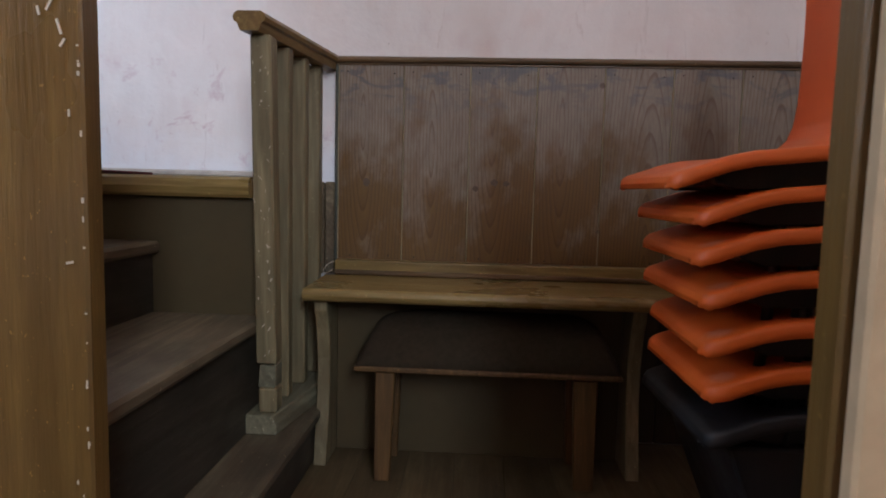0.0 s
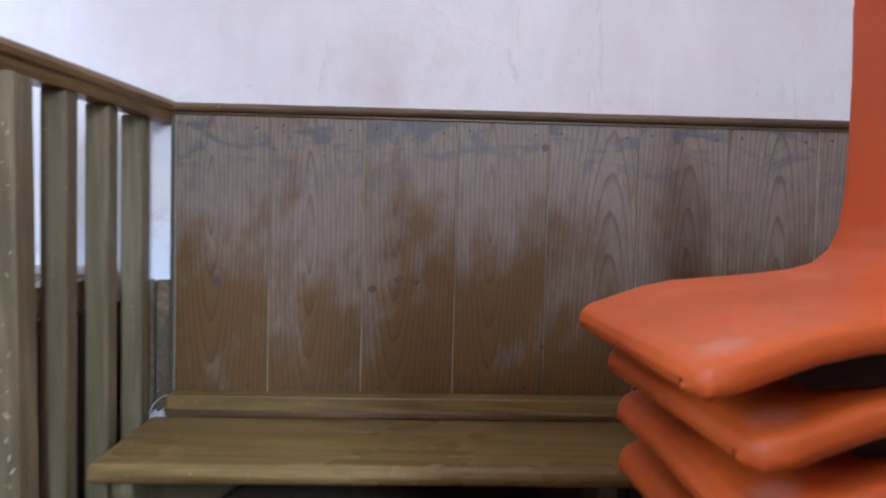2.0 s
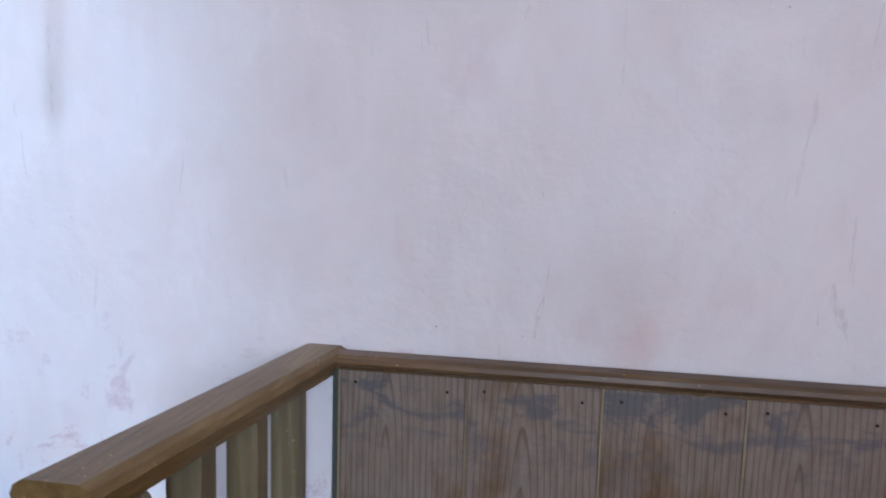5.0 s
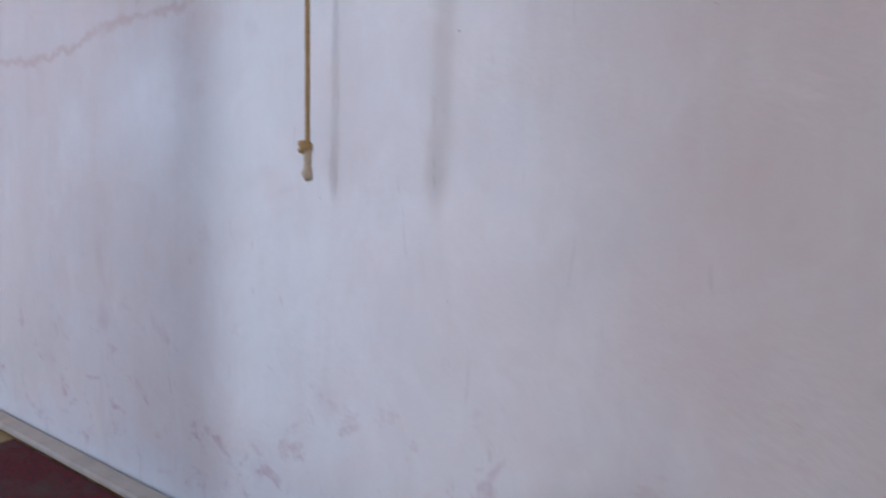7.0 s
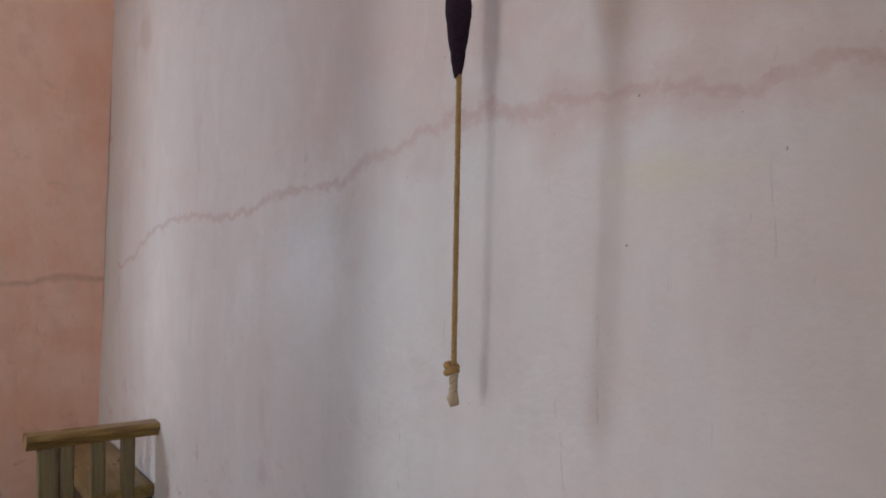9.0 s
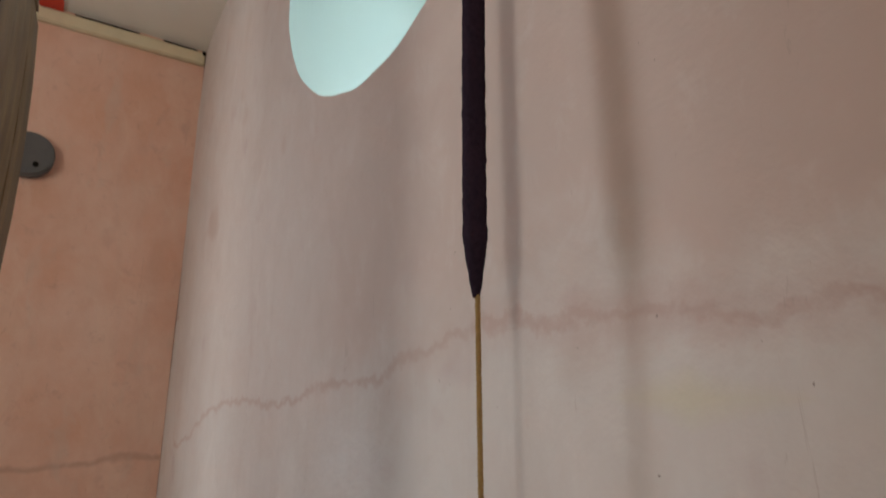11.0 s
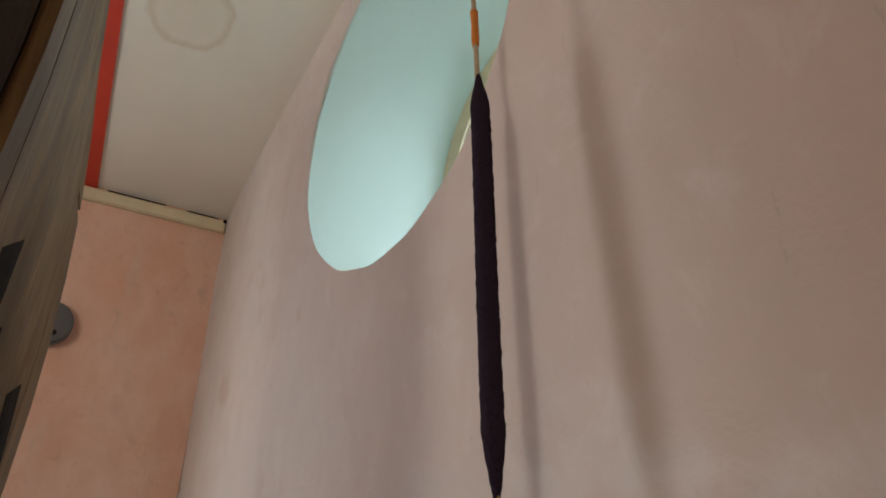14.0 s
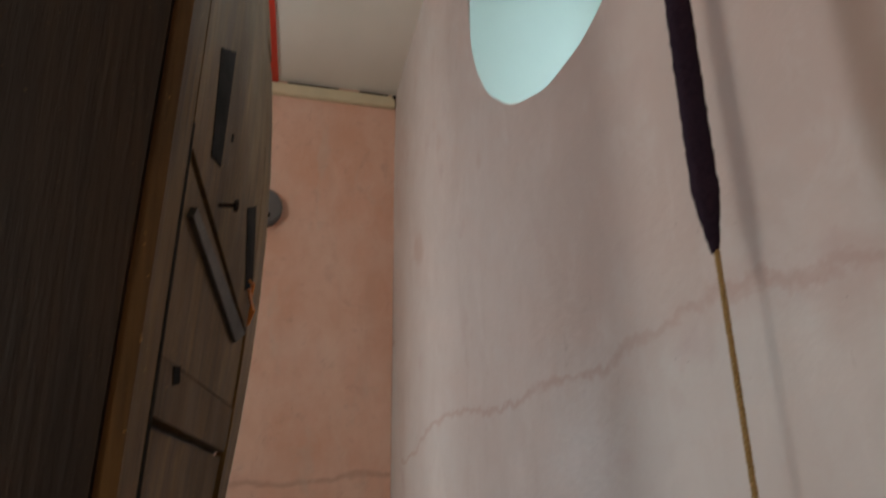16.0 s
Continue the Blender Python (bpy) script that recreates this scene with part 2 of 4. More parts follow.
        c = mix(nt, math_node(nt, "MULTIPLY", ramp(nt, pale, (0.58, 0.0), (0.68, 1.0)), 0.4), c, (0.70, 0.56, 0.47))
    # cloudy brushwork, fine hairline scratches and rubbed spots
    mott = tex_noise(nt, coords(nt, (1.2, 1.2, 0.8), 0, (5.3, 0, 1.1)), 6.5, 8, 0.68, 0.6)
    c = mix(nt, math_node(nt, "MULTIPLY", ramp(nt, mott, (0.50, 0.0), (0.68, 1.0)), 0.20), c, tuple(k * 0.88 for k in pink))
    c = mix(nt, math_node(nt, "MULTIPLY", ramp(nt, mott, (0.32, 1.0), (0.47, 0.0)), 0.28), c, tuple(min(0.85, k * 1.12) for k in pale_base))
    hair = tex_noise(nt, coords(nt, (16, 16, 2.2), 0, (2.2, 0, 8.0)), 1.6, 4, 0.65, 1.2)
    c = mix(nt, math_node(nt, "MULTIPLY", ramp(nt, hair, (0.665, 0.0), (0.69, 1.0), (0.715, 0.0)), 0.38), c, tuple(k * 0.68 for k in pink))
    spot = tex_noise(nt, coords(nt, (1, 1, 1), 0, (9.1, 0, 4.4)), 2.6, 3, 0.5)
    c = mix(nt, math_node(nt, "MULTIPLY", ramp(nt, spot, (0.66, 0.0), (0.76, 1.0)), 0.30), c, (0.50, 0.33, 0.27))
    if crack:
        # brown smudge rubbed on the wall above the bench
        sx_ = math_node(nt, "ADD", sp.outputs["X"], -0.09)
        sz_ = math_node(nt, "SUBTRACT", sp.outputs["Z"], 1.285)
        sd_ = math_node(nt, "SQRT", math_node(nt, "ADD", math_node(nt, "MULTIPLY", sx_, sx_), math_node(nt, "MULTIPLY", sz_, sz_)))
        c = mix(nt, math_node(nt, "MULTIPLY", ramp(nt, math_node(nt, "ADD", sd_, math_node(nt, "MULTIPLY", patch, 0.12)), (0.06, 1.0), (0.21, 0.0)), 0.30), c, (0.46, 0.36, 0.31))
    specks = tex_noise(nt, coords(nt), 110, 1, 0.4)
    c = mix(nt, math_node(nt, "MULTIPLY", ramp(nt, specks, (0.825, 0.0), (0.84, 1.0)), 0.6), c, (0.16, 0.12, 0.10))
    nt.links.new(c, bs.inputs["Base Color"])
    hgt = math_node(nt, "ADD", math_node(nt, "MULTIPLY", patch, 0.8), math_node(nt, "MULTIPLY", fine, 0.12))
    bump(nt, bs, hgt, 0.35, 0.02)
    rgh = ramp(nt, patch, (0.35, 0.62), (0.65, 0.9))
    if crack:
        # burnished patch where the limewash has gone glossy
        gx = math_node(nt, "MULTIPLY", math_node(nt, "ADD", sp.outputs["X"], 1.82), 1.0)
        gz = math_node(nt, "SUBTRACT", sp.outputs["Z"], 1.76)
        gd = math_node(nt, "SQRT", math_node(nt, "ADD", math_node(nt, "MULTIPLY", gx, gx), math_node(nt, "MULTIPLY", gz, gz)))
        sheen = ramp(nt, math_node(nt, "ADD", gd, math_node(nt, "MULTIPLY", fl, 0.35)), (0.16, 1.0), (0.40, 0.0))
        rgh = mix(nt, sheen, rgh, (0.38, 0.38, 0.38))
        nt.links.new(mix(nt, math_node(nt, "MULTIPLY", sheen, 0.45), c, (0.76, 0.79, 0.82)), bs.inputs["Base Color"])
    nt.links.new(rgh, bs.inputs["Roughness"])
    return m


def plain(name, col, rough=0.6, metal=0.0, var=0.25, scale=18.0, bmp=0.15, spec=0.5):
    m, nt, bs = mat_base(name, rough, metal, spec)
    n = tex_noise(nt, coords(nt, (1, 1, 1), 3.0), scale, 5, 0.6)
    c = mix(nt, math_node(nt, "MULTIPLY", ramp(nt, n, (0.4, 0.0), (0.75, 1.0)), var), col, tuple(k * 0.45 for k in col))
    big = tex_noise(nt, coords(nt, (1, 1, 1), 2.0), scale * 0.12, 4, 0.6)
    c = mix(nt, math_node(nt, "MULTIPLY", ramp(nt, big, (0.45, 0.0), (0.7, 1.0)), var * 0.6), c, tuple(min(1, k * 1.25) for k in col))
    nt.links.new(c, bs.inputs["Base Color"])
    nt.links.new(ramp(nt, n, (0.3, max(0.05, rough - 0.1)), (0.7, min(1, rough + 0.1))), bs.inputs["Roughness"])
    bump(nt, bs, n, bmp, 0.004)
    return m


def carpet_mat():
    """Worn dark red carpet with a small figured weave."""
    m, nt, bs = mat_base("carpet", 0.95, 0, 0.1)
    ch = nt.nodes.new("ShaderNodeTexChecker")
    ch.inputs["Scale"].default_value = 46
    nt.links.new(coords(nt, (1, 1, 0)), ch.inputs["Vector"])
    n = tex_noise(nt, coords(nt), 60, 4, 0.7)
    wear = tex_noise(nt, coords(nt), 4, 4, 0.6)
    c = mix(nt, math_node(nt, "MULTIPLY", ch.outputs["Fac"], 0.55), (0.115, 0.022, 0.03), (0.05, 0.042, 0.035))
    c = mix(nt, ramp(nt, n, (0.45, 0.0), (0.75, 0.6)), c, (0.03, 0.02, 0.02))
    c = mix(nt, math_node(nt, "MULTIPLY", ramp(nt, wear, (0.5, 0.0), (0.65, 1.0)), 0.6), c, (0.075, 0.065, 0.055))
    nt.links.new(c, bs.inputs["Base Color"])
    bump(nt, bs, n, 0.8, 0.006)
    return m


M_WALL = plaster("limewash_back", (0.70, 0.685, 0.675), (0.66, 0.57, 0.53), (0.44, 0.27, 0.32), True, 0.42)
M_SIDE = plaster("limewash_side", (0.82, 0.575, 0.465), (0.74, 0.425, 0.30), (0.45, 0.25, 0.20), False, 0.9)


def ceiling_mat():
    """Off-white distemper, faint roller clouds and a ring-shaped water stain."""
    m, nt, bs = mat_base("ceiling_paint", 0.8, 0, 0.2)
    n = tex_noise(nt, coords(nt), 2.2, 6, 0.6)
    fine = tex_noise(nt, coords(nt), 40, 3, 0.6)
    c = mix(nt, math_node(nt, "MULTIPLY", ramp(nt, n, (0.4, 0.0), (0.7, 1.0)), 0.30), (0.86, 0.835, 0.755), (0.74, 0.70, 0.60))
    tc = nt.nodes.new("ShaderNodeTexCoord")
    sp = nt.nodes.new("ShaderNodeSeparateXYZ")
    nt.links.new(tc.outputs["Object"], sp.inputs[0])
    dx = math_node(nt, "ADD", sp.outputs["X"], -STAIN[0])
    dy = math_node(nt, "ADD", sp.outputs["Y"], -STAIN[1])
    d = math_node(nt, "SQRT", math_node(nt, "ADD", math_node(nt, "MULTIPLY", dx, dx), math_node(nt, "MULTIPLY", dy, dy)))
    d = math_node(nt, "ADD", d, math_node(nt, "MULTIPLY", math_node(nt, "SUBTRACT", tex_noise(nt, coords(nt), 9, 4, 0.6), 0.5), 0.09))
    c = mix(nt, math_node(nt, "MULTIPLY", ramp(nt, d, (0.13, 0.0), (0.165, 1.0), (0.185, 0.0)), 0.40), c, (0.56, 0.44, 0.27))
    c = mix(nt, math_node(nt, "MULTIPLY", ramp(nt, d, (0.10, 1.0), (0.17, 0.0)), 0.15), c, (0.66, 0.56, 0.38))
    nt.links.new(c, bs.inputs["Base Color"])
    bump(nt, bs, fine, 0.12, 0.004)
    return m


STAIN = (-2.52, 1.66)
M_CREAM = plain("cream_paint", (0.72, 0.63, 0.43), 0.5, 0, 0.18, 9.0, 0.1)
M_CEIL = ceiling_mat()
M_RED = plain("red_gloss_paint", (0.62, 0.055, 0.03), 0.4, 0, 0.12, 9.0, 0.1)
M_MINT = plain("reveal_paint", (0.60, 0.735, 0.69), 0.6, 0, 0.05, 3.0, 0.06, 0.3)
M_WAINS = board_wood()
M_KNOT = plain("pine_knot", (0.085, 0.055, 0.035), 0.6, 0, 0.8, 140.0, 0.3)
M_BEAD = wood("pale_bead", "z", (0.28, 0.21, 0.14), (0.46, 0.37, 0.27), (0.54, 0.44, 0.34), 0.6, 0.5)
M_CAP = wood("worn_cap_oak", "x", (0.075, 0.040, 0.020), (0.19, 0.110, 0.058), (0.30, 0.195, 0.115), 0.38, 0.55)
M_RAIL = wood("worn_rail", "y", (0.11, 0.055, 0.020), (0.30, 0.185, 0.075), (0.46, 0.32, 0.15), 0.3, 0.45)
M_POST = wood("baluster_wood", "z", (0.11, 0.080, 0.047), (0.26, 0.20, 0.128), (0.355, 0.285, 0.19), 0.48, 0.4)
M_WORN = wood("worn_grey_paint_wood", "y", (0.10, 0.082, 0.058), (0.235, 0.205, 0.155), (0.36, 0.32, 0.25), 0.6, 0.5)
M_BENCH = wood("bench_elm", "x", (0.14, 0.082, 0.028), (0.31, 0.205, 0.080), (0.42, 0.29, 0.125), 0.33, 0.35)
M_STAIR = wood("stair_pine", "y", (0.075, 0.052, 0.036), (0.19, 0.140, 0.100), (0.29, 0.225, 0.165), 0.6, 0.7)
# far below the tread colour: the shade under the nosings is put in
M_RISER = wood("shade_dark_riser", "y", (0.022, 0.017, 0.014), (0.050, 0.040, 0.034), (0.085, 0.070, 0.060), 0.5, 0.7)
# brown lowered to carry the shade that lies below bench and ledge
M_UNDER = wood("shade_dark_under_boards", "z", (0.018, 0.013, 0.008), (0.046, 0.033, 0.018), (0.066, 0.048, 0.027), 0.6, 0.5)
M_OLIVE = plain("olive_paint", (0.066, 0.050, 0.023), 0.55, 0, 0.35, 5.0, 0.1, 0.3)
M_PAD = plain("dark_pad_cloth", (0.032, 0.024, 0.015), 0.9, 0, 0.4, 60.0, 0.5, 0.1)
M_GREY = wood("grey_boards", "z", (0.050, 0.052, 0.050), (0.105, 0.105, 0.098), (0.15, 0.15, 0.14), 0.6, 0.5)
M_FLOOR = wood("floor_boards", "y", (0.060, 0.038, 0.020), (0.13, 0.085, 0.048), (0.19, 0.13, 0.078), 0.55, 0.6)
M_DOOR = wood("varnished_door", "z", (0.075, 0.038, 0.011), (0.15, 0.082, 0.024), (0.19, 0.108, 0.034), 0.36, 0.25, 0.4, 5.0)
M_SLEG = wood("stool_leg_wood", "z", (0.055, 0.026, 0.010), (0.15, 0.078, 0.030), (0.21, 0.115, 0.045), 0.5, 0.4)
M_PULP = wood("rough_back_oak", "z", (0.040, 0.018, 0.005), (0.165, 0.080, 0.021), (0.27, 0.148, 0.046), 0.6, 0.5, 0.3, 6.0)
# pulpit case: oak darkened in colour for its side turned from the light
M_PDARK = wood("shade_dark_oak", "z", (0.012, 0.007, 0.004), (0.034, 0.018, 0.008), (0.055, 0.030, 0.013), 0.5, 0.5)


def orange_mat():
    """Moulded orange plastic: fine grain, hairline scratches and a rubbed pale spot at the front corner."""
    m, nt, bs = mat_base("orange_plastic", 0.45, 0, 0.45)
    big = tex_noise(nt, coords(nt, (1, 1, 1), 3.0), 7.0, 5, 0.6)
    grain = tex_noise(nt, coords(nt), 420, 2, 0.5)
    scratch = tex_noise(nt, coords(nt, (14, 160, 14), 5.0), 1.0, 3, 0.6, 0.4)
    c = mix(nt, ramp(nt, big, (0.35, 0.0), (0.7, 0.35)), (0.72, 0.142, 0.013), (0.60, 0.098, 0.012))
    c = mix(nt, math_node(nt, "MULTIPLY", ramp(nt, scratch, (0.70, 0.0), (0.76, 1.0)), 0.22), c, (0.85, 0.38, 0.20))
    tc = nt.nodes.new("ShaderNodeTexCoord")
    d = nt.nodes.new("ShaderNodeVectorMath")
    d.operation = "DISTANCE"
    nt.links.new(tc.outputs["Object"], d.inputs[0])
    d.inputs[1].default_value = (0.040, -0.175, 0.0)
    rub = math_node(nt, "ADD", d.outputs["Value"], math_node(nt, "MULTIPLY", tex_noise(nt, coords(nt), 70, 5, 0.7), 0.05))
    c = mix(nt, math_node(nt, "MULTIPLY", ramp(nt, rub, (0.040, 1.0), (0.056, 0.0)), 0.32), c, (0.80, 0.46, 0.34))
    nt.links.new(c, bs.inputs["Base Color"])
    nt.links.new(ramp(nt, big, (0.3, 0.38), (0.7, 0.52)), bs.inputs["Roughness"])
    bump(nt, bs, grain, 0.10, 0.001)
    return m


M_ORANGE = orange_mat()
M_BLACK = plain("black_metal", (0.018, 0.018, 0.020), 0.4, 0.3, 0.3, 20.0, 0.1)
M_BLACKP = plain("black_plastic", (0.012, 0.012, 0.014), 0.5, 0, 0.2, 9.0, 0.1)
M_HOLE = plain("dark_recess", (0.010, 0.008, 0.006), 0.9, 0, 0.3, 20.0, 0.1, 0.1)
M_ROPE = plain("hemp_rope", (0.40, 0.27, 0.115), 0.9, 0, 0.45, 160.0, 0.5, 0.1)
M_ROPE_W = plain("pale_rope", (0.52, 0.43, 0.30), 0.9, 0, 0.4, 120.0, 0.5, 0.1)
M_SALLY = plain("purple_wool", (0.034, 0.022, 0.036), 0.98, 0, 0.5, 130.0, 1.0, 0.05)
M_TAPE = plain("orange_tape", (0.62, 0.20, 0.02), 0.5, 0, 0.3, 40.0, 0.3)
M_GREYDISC = plain("grey_bell_metal", (0.14, 0.14, 0.14), 0.45, 0.4, 0.25, 14.0, 0.1)
M_STONE = plain("door_jamb_paint", (0.40, 0.30, 0.175), 0.75, 0, 0.55, 9.0, 0.35)
M_WHITE = plain("pale_chipped_wood", (0.46, 0.40, 0.31), 0.8, 0, 0.15, 30.0, 0.2)
M_STRIP = plain("limewashed_strip", (0.42, 0.38, 0.33), 0.8, 0, 0.5, 14.0, 0.4)
M_NAIL = plain("rusty_iron", (0.030, 0.022, 0.018), 0.6, 0.7, 0.4, 60.0, 0.3)
M_CARPET = carpet_mat()


def glass_mat():
    m, nt, bs = mat_base("window_glass", 0.03)
    bs.inputs["Transmission Weight"].default_value = 1.0
    bs.inputs["IOR"].default_value = 1.1
    return m


M_GLASS = glass_mat()


# ---- building helpers ----
ORIGIN = {}


def thing(name, loc, label, category, group="", kind=""):
    ob = new(name)
    ob.empty_display_size = 0.1
    ob.location = loc
    ORIGIN[name] = Vector(loc)
    ob["base"] = list(loc)
    return tagged(ob, label, category, group, kind)


def mesh_of(name, bm, mat, smooth=False):
    me = bpy.data.meshes.new(name)
    bmesh.ops.recalc_face_normals(bm, faces=bm.faces)
    bm.to_mesh(me)
    bm.free()
    me.materials.append(mat)
    if smooth:
        me.shade_smooth()
    return me


def part(name, bm, mat, parent=None, label="", smooth=False):
    """One mesh, in world coordinates, under a thing or a part."""
    ob = new(name, mesh_of(name, bm, mat, smooth))
    if parent is not None:
        ob.parent = parent
        top = parent
        while top.parent is not None:
            top = top.parent
        if top.type == "EMPTY":
            if parent is top:
                ob.matrix_parent_inverse = Matrix.Translation(top.location).inverted()
    return tagged(ob, label)


def setting(name, bm, mat, label="", category="", smooth=False):
    return tagged(part(name, bm, mat, None, "", smooth), label, category, "", "structure")


def boxm(x0, x1, y0, y1, z0, z1, bev=0.003, seg=1):
    bm = bmesh.new()
    bmesh.ops.create_cube(bm, size=1)
    for v in bm.verts:
        v.co = ((x0, x1)[v.co.x > 0], (y0, y1)[v.co.y > 0], (z0, z1)[v.co.z > 0])
    if bev:
        bmesh.ops.bevel(bm, geom=bm.edges[:], offset=bev, segments=seg, affect="EDGES", profile=0.6)
    return bm


def prism(outline, axis, a, b, bev=0.0):
    """A closed outline in the plane across axis, pulled from a to b."""
    bm = bmesh.new()
    def put(p, d):
        return {"x": (d, p[0], p[1]), "y": (p[0], d, p[1]), "z": (p[0], p[1], d)}[axis]
    lo = [bm.verts.new(put(p, a)) for p in outline]
    hi = [bm.verts.new(put(p, b)) for p in outline]
    bm.faces.new(lo)
    bm.faces.new(hi[::-1])
    n = len(outline)
    for i in range(n):
        bm.faces.new((lo[i], lo[(i + 1) % n], hi[(i + 1) % n], hi[i]))
    bmesh.ops.recalc_face_normals(bm, faces=bm.faces)
    if bev:
        bmesh.ops.bevel(bm, geom=bm.edges[:], offset=bev, segments=1, affect="EDGES")
    return bm


def tube(points, radius, sides=8, close=True):
    """A round bar along points; radius one number or one for each point."""
    bm = bmesh.new()
    pts = [Vector(p) for p in points]
    rad = radius if isinstance(radius, (list, tuple)) else [radius] * len(pts)
    rings = []
    side = None
    for i, p in enumerate(pts):
        d = (pts[min(i + 1, len(pts) - 1)] - pts[max(i - 1, 0)]).normalized()
        if side is None:
            side = d.orthogonal().normalized()
        side = (side - d * side.dot(d)).normalized()
        other = d.cross(side)
        rings.append([bm.verts.new(p + (side * math.cos(k * math.tau / sides) + other * math.sin(k * math.tau / sides)) * rad[i]) for k in range(sides)])
    for a, b in zip(rings, rings[1:]):
        for k in range(sides):
            bm.faces.new((a[k], a[(k + 1) % sides], b[(k + 1) % sides], b[k]))
    if close:
        bm.faces.new(rings[0][::-1])
        bm.faces.new(rings[-1])
    return bm


def joined(*parts):
    bm = bmesh.new()
    for p in parts:
        me = bpy.data.meshes.new("tmp")
        p.to_mesh(me)
        p.free()
        bm.from_mesh(me)
        bpy.data.meshes.remove(me)
    return bm


# ---- the large structure ----
W, LEFT, RIGHT, FRONT, FLOOR, PLAT = 2.2, -3.73, 1.42, -3.9, -0.13, 0.755
OC = (-1.754, 3.424, 0.644)
RIDGE_X, EAVE, RIDGE = -1.15, 3.775, 4.475


def ceiling_z(x):
    return EAVE + (RIDGE - EAVE) * (1 - abs(x - RIDGE_X) / 2.58)


def wall_with_round_opening():
    """The back wall: a slightly uneven sheet round a circular opening, with its deep reveal left free."""
    bm = bmesh.new()
    n, rings = 120, 26
    x0, x1, z0, z1 = LEFT - 0.5, RIGHT + 0.1, FLOOR - 0.1, 4.9
    cx, cz, r = OC
    rows = []
    for k in range(rings + 1):
        row = []
        for i in range(n):
            a = i * math.tau / n
            ca, sa = math.cos(a), math.sin(a)
            tx = (x1 - cx) / ca if ca > 1e-6 else ((x0 - cx) / ca if ca < -1e-6 else 1e9)
            tz = (z1 - cz) / sa if sa > 1e-6 else ((z0 - cz) / sa if sa < -1e-6 else 1e9)
            far = min(tx, tz)
            d = r + (far - r) * (k / rings) ** 1.15
            x, z = cx + ca * d, cz + sa * d
            rag = 0.006 * noise.noise(Vector((x * 9, 3, z * 9))) if k == 0 else 0
            y = W + 0.012 * noise.noise(Vector((x * 1.1, 0, z * 1.1))) + 0.004 * noise.noise(Vector((x * 4, 5, z * 4)))
            y += 0.004 * (k == 0)
            row.append(bm.verts.new((x + ca * rag, max(y, W - 0.004), z + sa * rag)))
        rows.append(row)
    for a, b in zip(rows, rows[1:]):
        for i in range(n):
            bm.faces.new((a[i], a[(i + 1) % n], b[(i + 1) % n], b[i]))
    # outer face, 0.68 m behind
    back = []
    for row in (rows[0], rows[-1]):
        back.append([bm.verts.new((v.co.x, W + 0.70, v.co.z)) for v in row])
    for i in range(n):
        bm.faces.new((back[0][i], back[1][i], back[1][(i + 1) % n], back[0][(i + 1) % n]))
        bm.faces.new((rows[-1][i], rows[-1][(i + 1) % n], back[1][(i + 1) % n], back[1][i]))
    return bm


setting("wall_north", wall_with_round_opening(), M_WALL, "uneven pink and white limewashed plaster wall with an old crack", "wall", True)


def ring_sheet(y0, y1, r0, r1, n=120, steps=6):
    bm = bmesh.new()
    rows = []
    for k in range(steps + 1):
        f = k / steps
        r = r0 + (r1 - r0) * f
        rows.append([bm.verts.new((OC[0] + r * math.cos(i * math.tau / n), y0 + (y1 - y0) * f, OC[1] + r * math.sin(i * math.tau / n))) for i in range(n)])
    for a, b in zip(rows, rows[1:]):
        for i in range(n):
            bm.faces.new((a[i], a[(i + 1) % n], b[(i + 1) % n], b[i]))
    return bm


window_1 = thing("window_1", (OC[0], W + 0.66, OC[1]), "round window with a deep pale mint painted reveal", "window", "", "structure")
part("reveal", joined(ring_sheet(W + 0.002, W + 0.69, OC[2] + 0.004, OC[2] + 0.004), ring_sheet(W + 0.69, W + 0.003, OC[2] + 0.03, OC[2] + 0.03)), M_MINT, window_1, "deep mint green painted reveal", True)
part("window_frame", joined(ring_sheet(W + 0.645, W + 0.66, OC[2] + 0.002, OC[2] - 0.07, 120, 2), ring_sheet(W + 0.66, W + 0.69, OC[2] - 0.07, OC[2] - 0.07, 120, 1), ring_sheet(W + 0.69, W + 0.692, OC[2] - 0.07, OC[2] + 0.002, 120, 1)), M_CREAM, window_1, "cream painted round frame")
for nm, bm_ in (("glazing_bar", boxm(OC[0] - 0.015, OC[0] + 0.015, W + 0.655, W + 0.685, OC[1] - OC[2] + 0.06, OC[1] + OC[2] - 0.06)),
                ("glazing_bar", boxm(OC[0] - OC[2] + 0.06, OC[0] + OC[2] - 0.06, W + 0.656, W + 0.684, OC[1] - 0.015, OC[1] + 0.015))):
    part(nm, bm_, M_CREAM, window_1)
pane = part("pane", prism([(OC[0] + (OC[2] - 0.06) * math.cos(i * math.tau / 48), OC[1] + (OC[2] - 0.06) * math.sin(i * math.tau / 48)) for i in range(48)], "y", W + 0.668, W + 0.672), M_GLASS, window_1)
pane.visible_shadow = False


def slab_with_hole(axis, a, b, u0, u1, v0, v1, hole):
    """A wall between a and b on axis, with one rectangular opening (u0, u1, v0, v1) through it."""
    hu0, hu1, hv0, hv1 = hole
    pieces = []
    for p0, p1, q0, q1 in ((u0, hu0, v0, v1), (hu1, u1, v0, v1), (hu0, hu1, v0, hv0), (hu0, hu1, hv1, v1)):
        pieces.append(boxm(a, b, p0, p1, q0, q1, 0) if axis == "x" else boxm(p0, p1, a, b, q0, q1, 0))
    return joined(*pieces)


def battered(bm):
    """The old west wall leans outwards towards its foot."""
    for v in bm.verts:
        v.co.x += 0.05 - 0.085 * (3.72 - v.co.z)
    return bm


